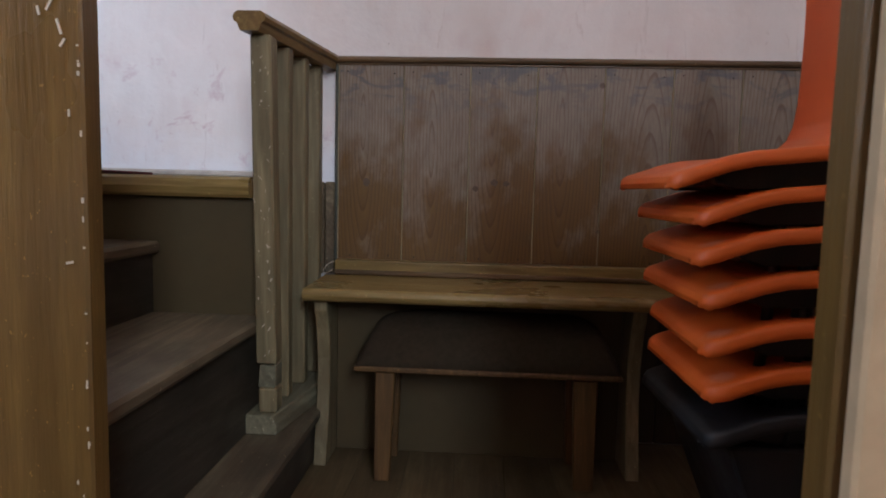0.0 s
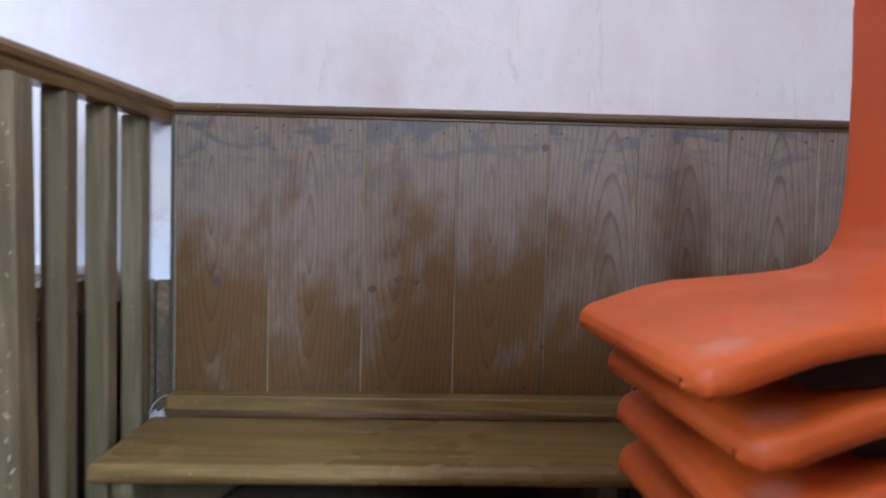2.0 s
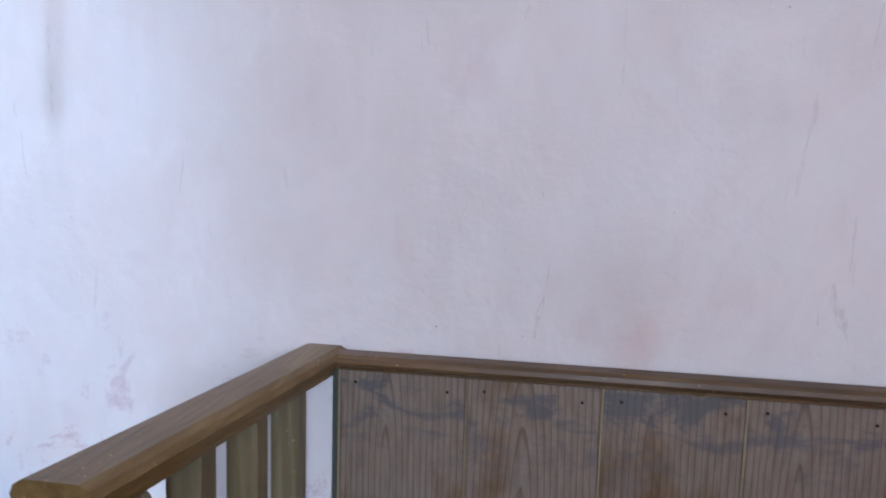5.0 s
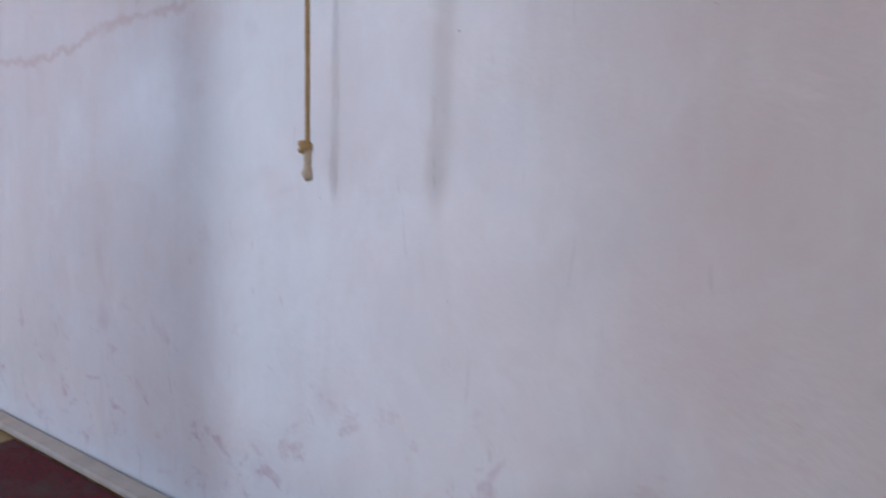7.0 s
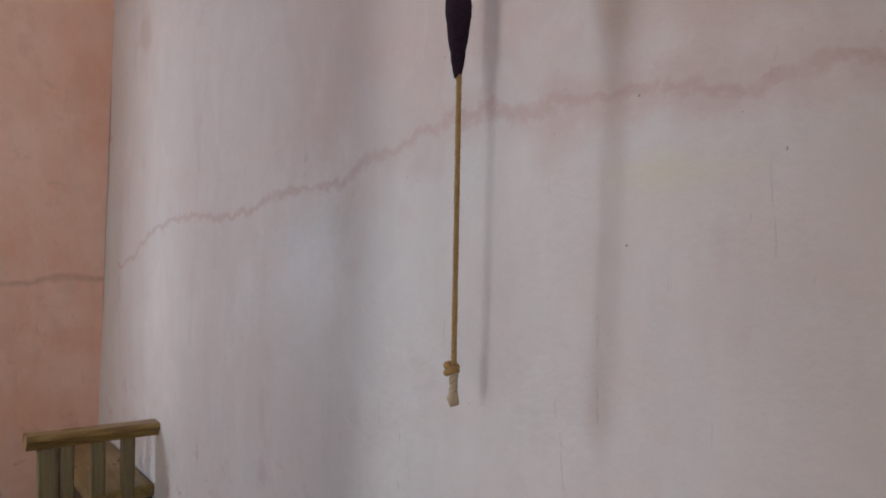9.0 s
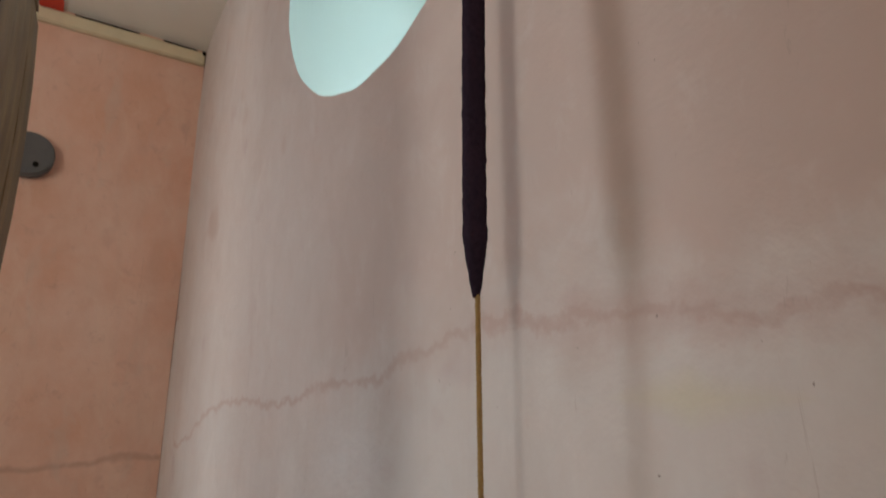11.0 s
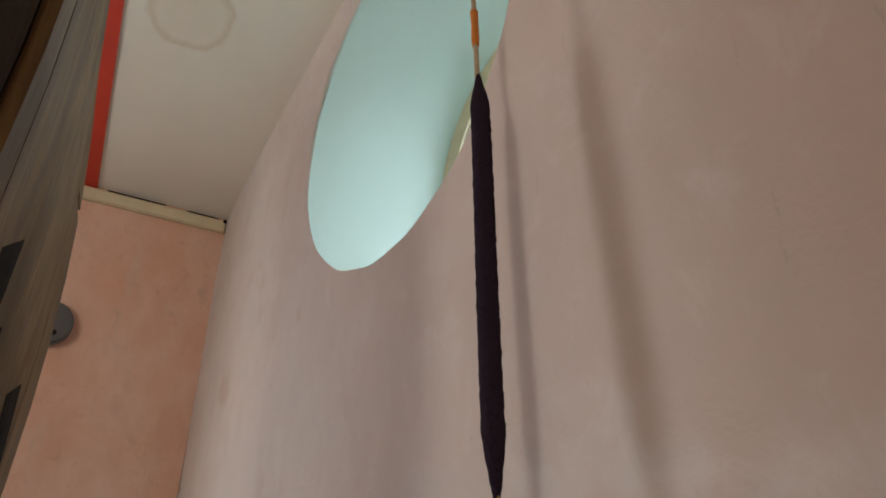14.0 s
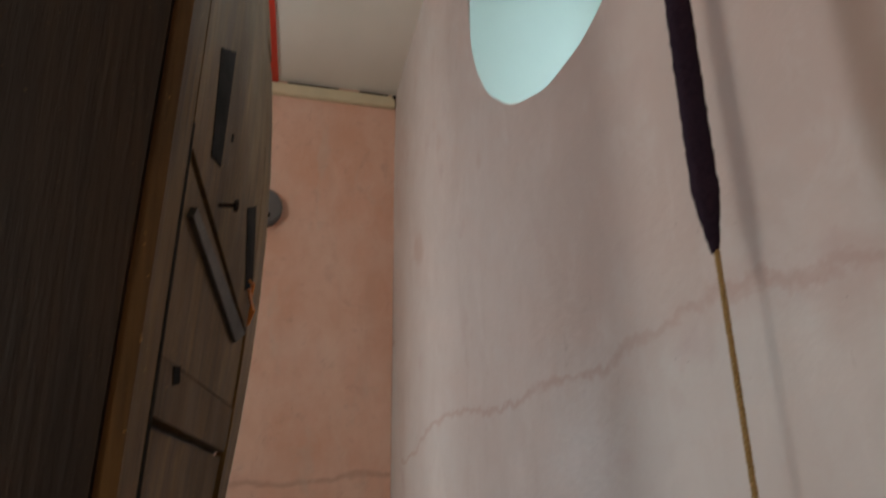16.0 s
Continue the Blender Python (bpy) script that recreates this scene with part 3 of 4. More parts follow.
setting("wall_west", battered(slab_with_hole("x", LEFT - 0.4, LEFT, FRONT, W, FLOOR - 0.1, 3.95, (-0.20, 0.32, 1.42, 2.98))), M_SIDE, "orange pink limewashed plaster wall with patchy stains", "wall")
setting("wall_east", slab_with_hole("x", RIGHT, RIGHT + 0.3, FRONT, W, FLOOR - 0.1, 3.95, (-3.75, -2.45, 1.60, 3.60)), M_SIDE, "pink limewashed plaster wall with one tall window", "wall")
setting("wall_south", boxm(LEFT - 0.5, RIGHT, FRONT - 0.3, FRONT, FLOOR - 0.1, 4.9, 0), M_SIDE, "plain pink limewashed plaster wall", "wall")
setting("ceiling", prism([(LEFT - 0.4, ceiling_z(LEFT - 0.4)), (RIDGE_X, RIDGE), (RIGHT + 0.3, ceiling_z(RIGHT + 0.3)), (RIGHT + 0.3, 5.1), (LEFT - 0.4, 5.1)], "y", FRONT - 0.3, W + 0.03), M_CEIL, "off-white painted sloping plaster ceiling with faint water stain", "ceiling")
setting("floor", boxm(LEFT - 0.7, RIGHT + 0.3, FRONT - 0.3, W, FLOOR - 0.1, FLOOR - 0.012, 0), M_HOLE, "dark underfloor below worn brown floorboards", "floor")
setting("trim", boxm(LEFT - 0.02, LEFT + 0.078, FRONT, W - 0.003, 3.70, 3.775, 0.010), M_CREAM, "cream painted cornice strip under the ceiling", "trim")

for a_, b_ in ((1.57, 1.86), (1.98, 2.15)):
    setting("trim_crack", boxm(LEFT + 0.055, LEFT + 0.080, a_, b_, 3.7752, 3.7762, 0), M_HOLE, "dark open joint above the cornice strip", "trim")
setting("trim_gap", boxm(LEFT + 0.070, LEFT + 0.082, W - 0.022, W - 0.004, 3.755, 3.779, 0.003), M_HOLE, "small dark gap at the end of the cornice", "trim")


def ceiling_rib():
    """The red painted rib that follows the ceiling's slope."""
    bm = bmesh.new()
    for xa, xb in ((LEFT, RIDGE_X), (RIDGE_X, RIGHT)):
        vs = []
        for x in (xa, xb):
            z = ceiling_z(x) 
            vs.append([bm.verts.new(p) for p in ((x, 1.22 - 0.1 * (x + 3.62), z + 0.02), (x, 1.22 - 0.1 * (x + 3.62), z - 0.012), (x, 1.515 - 0.1 * (x + 3.62), z - 0.012), (x, 1.515 - 0.1 * (x + 3.62), z + 0.02))])
        for k in range(4):
            bm.faces.new((vs[0][k], vs[0][(k + 1) % 4], vs[1][(k + 1) % 4], vs[1][k]))
        bm.faces.new(vs[0])
        bm.faces.new(vs[1][::-1])
    return bm


setting("ceiling_trim", ceiling_rib(), M_RED, "glossy red painted rib across the ceiling", "trim")

# ---- pew: wainscot ----
wainscot = tagged(new("wainscot"), "worn pine board wainscot with stripped and varnished patches", "panelling", "", "structure")
JOINTS = [-0.388, -0.165, 0.059, 0.283, 0.505, 0.728, 0.950, 1.172, RIGHT - 0.004]
part("backing", boxm(JOINTS[0] + 0.004, RIGHT - 0.004, W - 0.008, W - 0.0045, FLOOR, 1.145, 0), M_HOLE, wainscot)
for a, b in zip(JOINTS, JOINTS[1:]):
    half = (b - a - 0.004) / 2
    plank = part("plank", boxm(-half, half, -0.028, -0.009, 0.47, 1.149, 0.0015), M_WAINS, wainscot)
    plank.location = ((a + b) / 2 + 0.0015, W, 0)
    part("bead", boxm(a, a + 0.0032, W - 0.0288, W - 0.009, 0.47, 1.149, 0.001), M_BEAD, wainscot, "pale worn bead at the joint")
    part("lower_plank", boxm(a + 0.0015, b - 0.0015, W - 0.026, W - 0.009, FLOOR, 0.469, 0.003), M_UNDER, wainscot, "brown lower board darkened for the shade under the bench")
for a, b in zip(JOINTS, JOINTS[1:]):
    for f, z in ((0.14, 1.122), (0.86, 1.116), (0.2, 0.495), (0.8, 0.498)):
        x = a + (b - a) * f
        part("nail_head", tube([(x, W - 0.029, z), (x, W - 0.0275, z)], 0.0028, 8), M_NAIL, wainscot)
for x, z, rx, rz in ((0.086, 0.736, 0.010, 0.009), (0.150, 0.757, 0.013, 0.011), (0.190, 0.755, 0.011, 0.009), (-0.288, 0.749, 0.012, 0.014), (0.498, 1.086, 0.010, 0.009), (0.505, 0.60, 0.008, 0.007), (0.94, 0.75, 0.012, 0.016), (1.02, 0.66, 0.009, 0.008)):
    ring = [(x + rx * math.cos(k * 0.449) * (1 + 0.15 * math.sin(k * 2.3 + x * 40)), z + rz * math.sin(k * 0.449) * (1 + 0.12 * math.cos(k * 1.7))) for k in range(14)]
    part("knot", prism(ring, "y", W - 0.0286, W - 0.0275), M_KNOT, wainscot, "dark knot with a ringed edge")
part("end_strip", boxm(JOINTS[0] - 0.010, JOINTS[0], W - 0.030, W - 0.009, 0.43, 1.149, 0.003), M_GREY, wainscot, "thin grey edge strip")
cap_line = [(W - 0.008, 1.150), (W - 0.035, 1.150), (W - 0.042, 1.153), (W - 0.045, 1.159), (W - 0.043, 1.166), (W - 0.035, 1.171), (W - 0.010, 1.173)]
part("cap", prism(cap_line, "x", JOINTS[0] - 0.012, RIGHT - 0.006), M_CAP, wainscot, "rounded oak capping with dark worn edge")
part("under_bead", boxm(JOINTS[0] - 0.010, RIGHT - 0.006, W - 0.033, W - 0.0285, 1.143, 1.1495, 0.002), M_CAP, wainscot)

# ---- pew: bench ----
bench = thing("bench", (0.15, 1.98, FLOOR), "worn brown wooden bench against the board wainscot", "bench")
BX0, BX1 = -0.415, 0.70
nose = [(1.842, 0.390), (1.834, 0.397), (1.830, 0.409), (1.834, 0.421), (1.844, 0.428), (2.118, 0.434), (2.118, 0.392)]
part("seat", prism(nose, "x", BX0, BX1, 0.002), M_BENCH, bench, "thick seat plank with rounded pale worn edge")
part("back_rail", boxm(BX0 + 0.03, BX1, 2.121, 2.170, 0.405, 0.484, 0.005, 2), M_BENCH, bench)
part("rail_bead", boxm(BX0 + 0.03, BX1, 2.112, 2.1205, 0.436, 0.452, 0.003), M_CAP, bench)
leg_line = [(1.872, 0.389), (1.872, 0.355), (1.885, 0.335), (1.90, 0.29), (1.915, 0.20), (1.912, 0.10), (1.895, 0.0), (1.868, FLOOR), (2.15, FLOOR), (2.15, 0.389)]
for x in (-0.368, 0.585):
    part("leg", prism(leg_line, "x", x - 0.020, x + 0.020, 0.003), M_POST, bench, "shaped end board with curved front")

part("lower_panel", boxm(-0.347, 0.564, 2.008, 2.024, FLOOR + 0.001, 0.389, 0.002), M_OLIVE, bench, "smooth olive brown painted panel under the seat")

# ---- stool under the bench ----
stool = thing("kneeling_stool", (0.14, 1.90, FLOOR), "low kneeling stool with dark sloped padded top under the bench", "stool")
part("seat_board", boxm(-0.25, 0.525, 1.788, 1.995, 0.196, 0.214, 0.005), M_SLEG, stool, "worn brown board edge")


def sloped_pad():
    """A cloth pad that rises to the back, with rounded back corners and a soft edge."""
    bm = bmesh.new()
    nx, ny = 40, 14
    rows = []
    for j in range(ny + 1):
        v = j / ny
        y = 1.790 + 0.203 * v
        inset = 0.004 + 0.105 * max(0.0, (v - 0.25) / 0.75) ** 2.4
        row = []
        for i in range(nx + 1):
            u = i / nx
            edge = min(u, 1 - u) * 0.77
            z = 0.2145 + 0.118 * math.sin(v * math.pi / 2) ** 0.8 * min(1.0, 0.35 + (edge / 0.06)) + 0.016 * min(1.0, edge / 0.03)
            z += 0.003 * noise.noise(Vector((u * 9, v * 4, 1)))
            row.append(bm.verts.new((-0.248 + inset + (0.771 - 2 * inset) * u, y, z)))
        rows.append(row)
    for a, b in zip(rows, rows[1:]):
        for i in range(nx):
            bm.faces.new((a[i], a[i + 1], b[i + 1], b[i]))
    rim = [rows[0][i] for i in range(nx + 1)] + [r[-1] for r in rows[1:]] + [rows[-1][i] for i in range(nx - 1, -1, -1)] + [rows[j][0] for j in range(ny - 1, 0, -1)]
    foot = [bm.verts.new((v.co.x, v.co.y, 0.2141)) for v in rim]
    n = len(rim)
    for i in range(n):
        bm.faces.new((rim[i], foot[i], foot[(i + 1) % n], rim[(i + 1) % n]))
    bmesh.ops.recalc_face_normals(bm, faces=bm.faces)
    return bm


part("pad", sloped_pad(), M_PAD, stool, "dark cloth kneeling pad", True)
for x, hw, sx in ((-0.158, 0.029, -1), (0.422, 0.035, 1)):
    for y, sy in ((1.815, -1), (1.965, 1)):
        bm_ = boxm(x - hw, x + hw, y - 0.018, y + 0.018, FLOOR, 0.1955, 0.004)
        for v in bm_.verts:
            f = (0.1955 - v.co.z) / 0.33
            v.co.x += sx * 0.004 * f + (x - v.co.x) * 0.2 * f
            v.co.y += sy * 0.012 * f
        part("leg", bm_, M_SLEG, stool, "tapered splayed leg")


# ---- stacked chairs ----
SEAT_LINE = [(0.004, -0.046), (0.000, -0.034), (0.005, -0.022), (0.018, -0.013), (0.042, -0.005), (0.072, 0.006), (0.105, 0.018), (0.15, 0.028), (0.21, 0.034), (0.28, 0.041), (0.340, 0.049),
             (0.378, 0.060), (0.406, 0.082), (0.421, 0.115), (0.428, 0.17), (0.431, 0.25), (0.432, 0.34), (0.430, 0.43), (0.426, 0.478), (0.422, 0.492)]


def chair_profile(u):
    """Seat shell along its middle: u 0 under the front lip, 1 at the top of the back. Returns depth and height."""
    f = u * (len(SEAT_LINE) - 1)
    i = min(int(f), len(SEAT_LINE) - 2)
    f -= i
    (d0, h0), (d1, h1) = SEAT_LINE[i], SEAT_LINE[i + 1]
    f = f * f * (3 - 2 * f) * 0.4 + f * 0.6
    return d0 + (d1 - d0) * f, h0 + (h1 - h0) * f


def chair_shell():
    bm = bmesh.new()
    nu = 77
    across = [-1.0, -1.0, -0.995, -0.982, -0.96, -0.93, -0.88, -0.8, -0.66, -0.48, -0.25]
    across = across + [0.0] + [-v for v in reversed(across)]
    drop = [0.030, 0.018, 0.008, 0.003, 0.001] + [0.0] * 6
    drop = drop + [0.0] + list(reversed(drop))
    grid = []
    for i in range(nu):
        u = i / (nu - 1)
        d, h = chair_profile(u)
        corner = 0.055
        half = 0.222 - corner + math.sqrt(max(0.0, corner ** 2 - (corner - min(d, corner)) ** 2)) + 0.012 * max(0.0, 1 - d / corner)
        back = max(0.0, min(1.0, (u - 0.56) / 0.14))
        back = back * back * (3 - 2 * back)
        half *= 1 - 0.07 * back
        if u > 0.90:
            half *= 1 - 0.32 * ((u - 0.90) / 0.10) ** 2.2
        dish = max(0.0, 1 - abs(u - 0.42) / 0.24)
        turn = min(1.0, u / 0.15)
        row = []
        for v, dr in zip(across, drop):
            hh = h - 0.012 * dish * (1 - v * v) - dr * turn * (1 - back)
            dd = d + back * (0.028 * (1 - v * v) - 0.014 + dr * 0.8)
            row.append(bm.verts.new((dd, v * half * (1 + 0.012 * dr / 0.03), hh)))
        grid.append(row)
    # a second sheet 6 mm under the first, stitched along the rim
    nv = len(across)
    under = []
    for i in range(nu):
        row = []
        for j in range(nv):
            along = grid[min(i + 1, nu - 1)][nv // 2].co - grid[max(i - 1, 0)][nv // 2].co if i < nu * 0.14 else grid[min(i + 1, nu - 1)][j].co - grid[max(i - 1, 0)][j].co
            k = min(max(j, 4), nv - 5) if i < nu * 0.14 else j
            over = grid[i][min(k + 1, nv - 1)].co - grid[i][max(k - 1, 0)].co
            n = along.cross(over)
            n = n.normalized() if n.length > 1e-9 else Vector((0, 0, 0))
            row.append(bm.verts.new(grid[i][j].co - n * 0.006))
        under.append(row)
    for i in range(nu - 1):
        for j in range(nv - 1):
            bm.faces.new((grid[i][j], grid[i + 1][j], grid[i + 1][j + 1], grid[i][j + 1]))
            bm.faces.new((under[i][j], under[i][j + 1], under[i + 1][j + 1], under[i + 1][j]))
    rim = [(i, 0) for i in range(nu)] + [(nu - 1, j) for j in range(1, nv)] + [(i, nv - 1) for i in range(nu - 2, -1, -1)] + [(0, j) for j in range(nv - 2, 0, -1)]
    for (i0, j0), (i1, j1) in zip(rim, rim[1:] + rim[:1]):
        bm.faces.new((grid[i0][j0], grid[i1][j1], under[i1][j1], under[i0][j0]))
    bmesh.ops.recalc_face_normals(bm, faces=bm.faces)
    return bm


def build_chair(shell_mat, label):
    chair = thing("stacking_chair", (0, 0, 0), label, "chair", "stack of plastic chairs")
    part("seat_shell", chair_shell(), shell_mat, chair, "moulded one-piece seat and back", True)
    for s in (-1, 1):
        part("leg_frame", tube([(0.20, s * 0.165, -0.425), (0.235, s * 0.150, -0.06), (0.24, s * 0.146, -0.020), (0.25, s * 0.142, 0.000), (0.30, s * 0.140, 0.010),
                                (0.325, s * 0.141, -0.002), (0.345, s * 0.146, -0.06), (0.395, s * 0.160, -0.425)], 0.0105, 10), M_BLACK, chair, "bent black tube leg frame", True)
        for x, y in ((0.20, 0.165), (0.395, 0.160)):
            part("foot", tube([(x, s * y, -0.4275), (x, s * y, -0.405)], 0.014, 10), M_BLACK, chair, "black rubber foot")
        part("side_bracket", prism([(0.085, -0.010), (0.12, 0.004), (0.345, 0.026), (0.345, -0.040), (0.13, -0.046), (0.095, -0.034)], "y", s * 0.165 - 0.016, s * 0.165 + 0.016, 0.004), M_BLACK, chair, "black moulded bracket")
    for x in (0.115, 0.185, 0.30):
        part("cross_bar", boxm(x - 0.014, x + 0.014, -0.150, 0.150, -0.042, -0.012, 0.006), M_BLACK, chair, "black rib under the seat")
    return chair


chair = build_chair(M_ORANGE, "orange moulded plastic stacking chair with black metal legs")
black_chair = build_chair(M_BLACKP, "black moulded plastic chair under the orange stack")
# added solid black block in place of legs and seat side in shadow
part("base_shroud", prism([(0.05, -0.047), (0.395, -0.047), (0.40, -0.40), (0.19, -0.40)], "y", -0.20, 0.20, 0.006), M_BLACKP, black_chair, "black block added for the shaded space under the seat")
STACK_X, STACK_Y, STACK_TOP = 0.448, 1.410, 0.787
bpy.context.view_layer.update()
chair_pose = []
for dx, dz, turn in ((0.0, 0.0, 0.5), (0.050, -0.066, 1.5), (0.058, -0.141, -1.0), (0.070, -0.222, 1.0), (0.083, -0.312, -1.5), (0.088, -0.398, 0.5), (0.085, -0.488, 2.0)):
    chair_pose.append(pose(STACK_X + dx, STACK_Y, STACK_TOP + dz, 0, 0, turn))
for m_ in chair_pose[1:6]:
    copy_thing(chair, m_)
chair.matrix_basis = chair_pose[0]
black_chair.matrix_basis = chair_pose[6]


# ---- balustrades ----
def build_balustrade(cx, front, top, skew_by, base, rows, label):
    """Newel, moulded rail and square balusters on a low plinth; the rail runs slightly askew to the wall."""
    bal = thing("balustrade", (cx, (front + W) / 2, base), label, "railing", "pair of stair balustrades")

    def sheared(bm):
        for v in bm.verts:
            v.co.x += skew_by * (v.co.y - front - 0.035)
        return bm

    nx, hw, y0 = cx + 0.012, 0.028, front + 0.035
    newel = boxm(nx - hw, nx + hw, y0, y0 + 0.060, base + 0.195, top - 0.050, 0.005)
    lower = boxm(nx - hw + 0.004, nx + hw - 0.001, y0 + 0.002, y0 + 0.060, base + 0.0552, base + 0.128, 0.006)
    neck = prism([(nx - hw + 0.004, base + 0.1285), (nx + hw - 0.002, base + 0.1285), (nx + hw, base + 0.194), (nx + hw * 0.2, base + 0.190), (nx - hw + 0.010, base + 0.1945)], "y", y0 + 0.001, y0 + 0.058, 0.003)
    for bm in (newel, lower, neck):
        for v in bm.verts:
            v.co.x += 0.018 * (1 - (v.co.z - base) / (top - base)) - 0.002
    part("newel", newel, M_POST, bal, "square newel post with scraped old paint")
    part("newel_neck", neck, M_WORN, bal, "chipped pale neck of the post")
    part("newel_foot", lower, M_POST, bal, "scuffed foot of the post")
    plinth = [(cx - 0.050, base), (cx + 0.062, base), (cx + 0.062, base + 0.030), (cx + 0.054, base + 0.040), (cx + 0.052, base + 0.055), (cx - 0.040, base + 0.055), (cx - 0.042, base + 0.040), (cx - 0.050, base + 0.030)]
    part("plinth", sheared(prism(plinth, "y", front + 0.018, W - 0.004, 0.003)), M_WORN, bal, "worn grey moulded plinth rail")
    prof = [(-0.040, -0.026), (-0.044, -0.016), (-0.040, -0.006), (-0.030, 0.0), (0.030, 0.0), (0.040, -0.006), (0.044, -0.016), (0.040, -0.026), (0.032, -0.030), (0.029, -0.040), (0.024, -0.050), (-0.024, -0.050), (-0.029, -0.040), (-0.032, -0.030)]
    part("handrail", sheared(prism([(cx + a, top + b) for a, b in prof], "y", front, W - 0.001)), M_RAIL, bal, "moulded handrail polished by use")
    for y in rows:
        x = cx + skew_by * (y - front) * 0.5 + 0.006
        part("baluster", boxm(x - 0.025, x + 0.023, y - 0.022, y + 0.022, base + 0.0555, top - 0.049, 0.004), M_POST, bal, "flat square baluster")
    return bal


near_rail = build_balustrade(-0.499, 1.655, 1.177, 0.15, 0.041, (1.856, 1.991, 2.124), "worn brown stair balustrade with square newel and plain balusters")
build_balustrade(-3.03, 1.775, 1.135, 0.17, -0.01, (1.90, 2.0, 2.10), "shorter worn brown balustrade at the far end of the platform")

for k in range(34):
    z = 0.26 + 0.85 * random.random()
    x = -0.487 - 0.026 + 0.050 * random.random() + 0.018 * (1 - (z - 0.041) / 1.136) - 0.002
    w_, h_ = 0.0006 + 0.0016 * random.random() ** 2, 0.001 + 0.006 * random.random() ** 2
    fleck = boxm(-w_, w_, 1.6885, 1.6902, -h_, h_, 0)
    bmesh.ops.rotate(fleck, verts=fleck.verts[:], cent=(0, 0, 0), matrix=Matrix.Rotation(1.6 * (random.random() - 0.5), 3, "Y"))
    bmesh.ops.translate(fleck, verts=fleck.verts[:], vec=(x, 0, z))
    part("paint_fleck", fleck, M_WHITE, near_rail, "pale fleck of old paint")

# ---- stairs and platform ----
platform = tagged(new("platform"), "raised wooden platform with board edge along the wall", "platform", "", "structure")
part("edge_board", prism([(1.765, 0.693), (1.757, 0.702), (1.753, 0.722), (1.757, 0.744), (1.767, 0.752), (W - 0.004, PLAT), (W - 0.004, 0.693)], "x", -2.93, -0.545), M_BENCH, platform, "thick worn nosing board")
part("deck", boxm(-2.22, -1.12, 0.85, 1.750, 0.705, PLAT - 0.004, 0.006), M_STAIR, platform)
part("front_panel", boxm(-2.80, -0.52, 1.790, 1.810, FLOOR, 0.6925, 0.003), M_OLIVE, platform, "smooth olive brown painted panel under the nosing")
for k in range(4):
    a = 1.815 + k * 0.092
    part("side_board", boxm(-0.535, -0.517, a, a + 0.089, FLOOR, 0.692, 0.003), M_GREY, platform, "grey vertical side board")
for k in range(3):
    a = -0.505 + k * 0.036
    part("end_board", boxm(a, a + 0.033, W - 0.028, W - 0.005, 0.43, 0.748, 0.005), M_STAIR, platform, "narrow brown end board")
part("far_side_board", boxm(-2.828, -2.810, 1.815, 2.19, FLOOR, 0.692, 0.003), M_UNDER, platform)
part("wall_strip", boxm(-2.80, -0.56, W - 0.062, W - 0.006, PLAT + 0.0005, PLAT + 0.022, 0.006), M_STRIP, platform, "whitewash splashed strip along the wall")
setting("carpet", boxm(-2.46, -1.02, 1.27, W - 0.07, PLAT + 0.001, PLAT + 0.010, 0.003), M_CARPET, "worn dark red figured carpet on the platform", "carpet")

stairs = tagged(new("stairs"), "steep worn wooden stairs up to the platform, risers darkened for shade", "stairs", "", "structure")
S0, S1 = 0.90, 1.788
def tread(x0, x1, z, y1=S1):
    return prism([(x1 - 0.004, z - 0.034), (x1, z - 0.026), (x1, z - 0.008), (x1 - 0.008, z), (x0, z), (x0, z - 0.034)], "y", S0, y1)
part("tread", prism([(-0.378, 0.006), (-0.373, 0.014), (-0.374, 0.032), (-0.382, 0.040), (-0.54, 0.040), (-0.54, 0.006)], "y", S0, W - 0.03), M_STAIR, stairs, "bare worn bottom tread")
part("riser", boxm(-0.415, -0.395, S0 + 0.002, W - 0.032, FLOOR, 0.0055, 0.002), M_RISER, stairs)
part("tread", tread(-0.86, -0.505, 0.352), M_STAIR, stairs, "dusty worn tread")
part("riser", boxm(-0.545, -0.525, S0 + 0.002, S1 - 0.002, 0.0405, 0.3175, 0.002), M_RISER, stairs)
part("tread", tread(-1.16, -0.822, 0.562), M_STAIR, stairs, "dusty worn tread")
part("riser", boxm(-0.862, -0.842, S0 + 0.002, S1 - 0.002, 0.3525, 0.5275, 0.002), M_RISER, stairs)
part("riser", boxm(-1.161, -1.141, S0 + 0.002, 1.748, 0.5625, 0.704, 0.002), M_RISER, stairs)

# ---- shelf seat beyond the far balustrade ----
far_shelf = thing("bench", (-3.35, 2.08, FLOOR), "plain brown plank seat fixed to the wall in the far corner", "bench")
part("seat", boxm(LEFT + 0.01, -2.98, 1.975, W - 0.006, 0.835, 0.885, 0.006), M_BENCH, far_shelf)
part("front_panel", boxm(LEFT + 0.01, -3.0, 2.02, 2.04, FLOOR, 0.834, 0.003), M_RISER, far_shelf, "dark front panel")
part("end_panel", boxm(-3.025, -3.0, 2.041, W - 0.006, FLOOR, 0.834, 0.003), M_RISER, far_shelf)

# ---- pulpit back ----
pulpit = thing("pulpit", (-1.45, 1.15, PLAT), "tall dark oak pulpit back with rough unfinished rear boards", "pulpit")
PX0, PX1, PT = -1.05, -1.82, 3.55


def rear_y(t, z):
    """Rear face of the back: it leans at its near edge and bellies out at its far edge."""
    near = 1.331 + 0.045 * (min(z, 2.6) - 1.8)
    far = 1.465 - 0.115 * (z - 2.42) ** 2
    return near + (far - near) * t


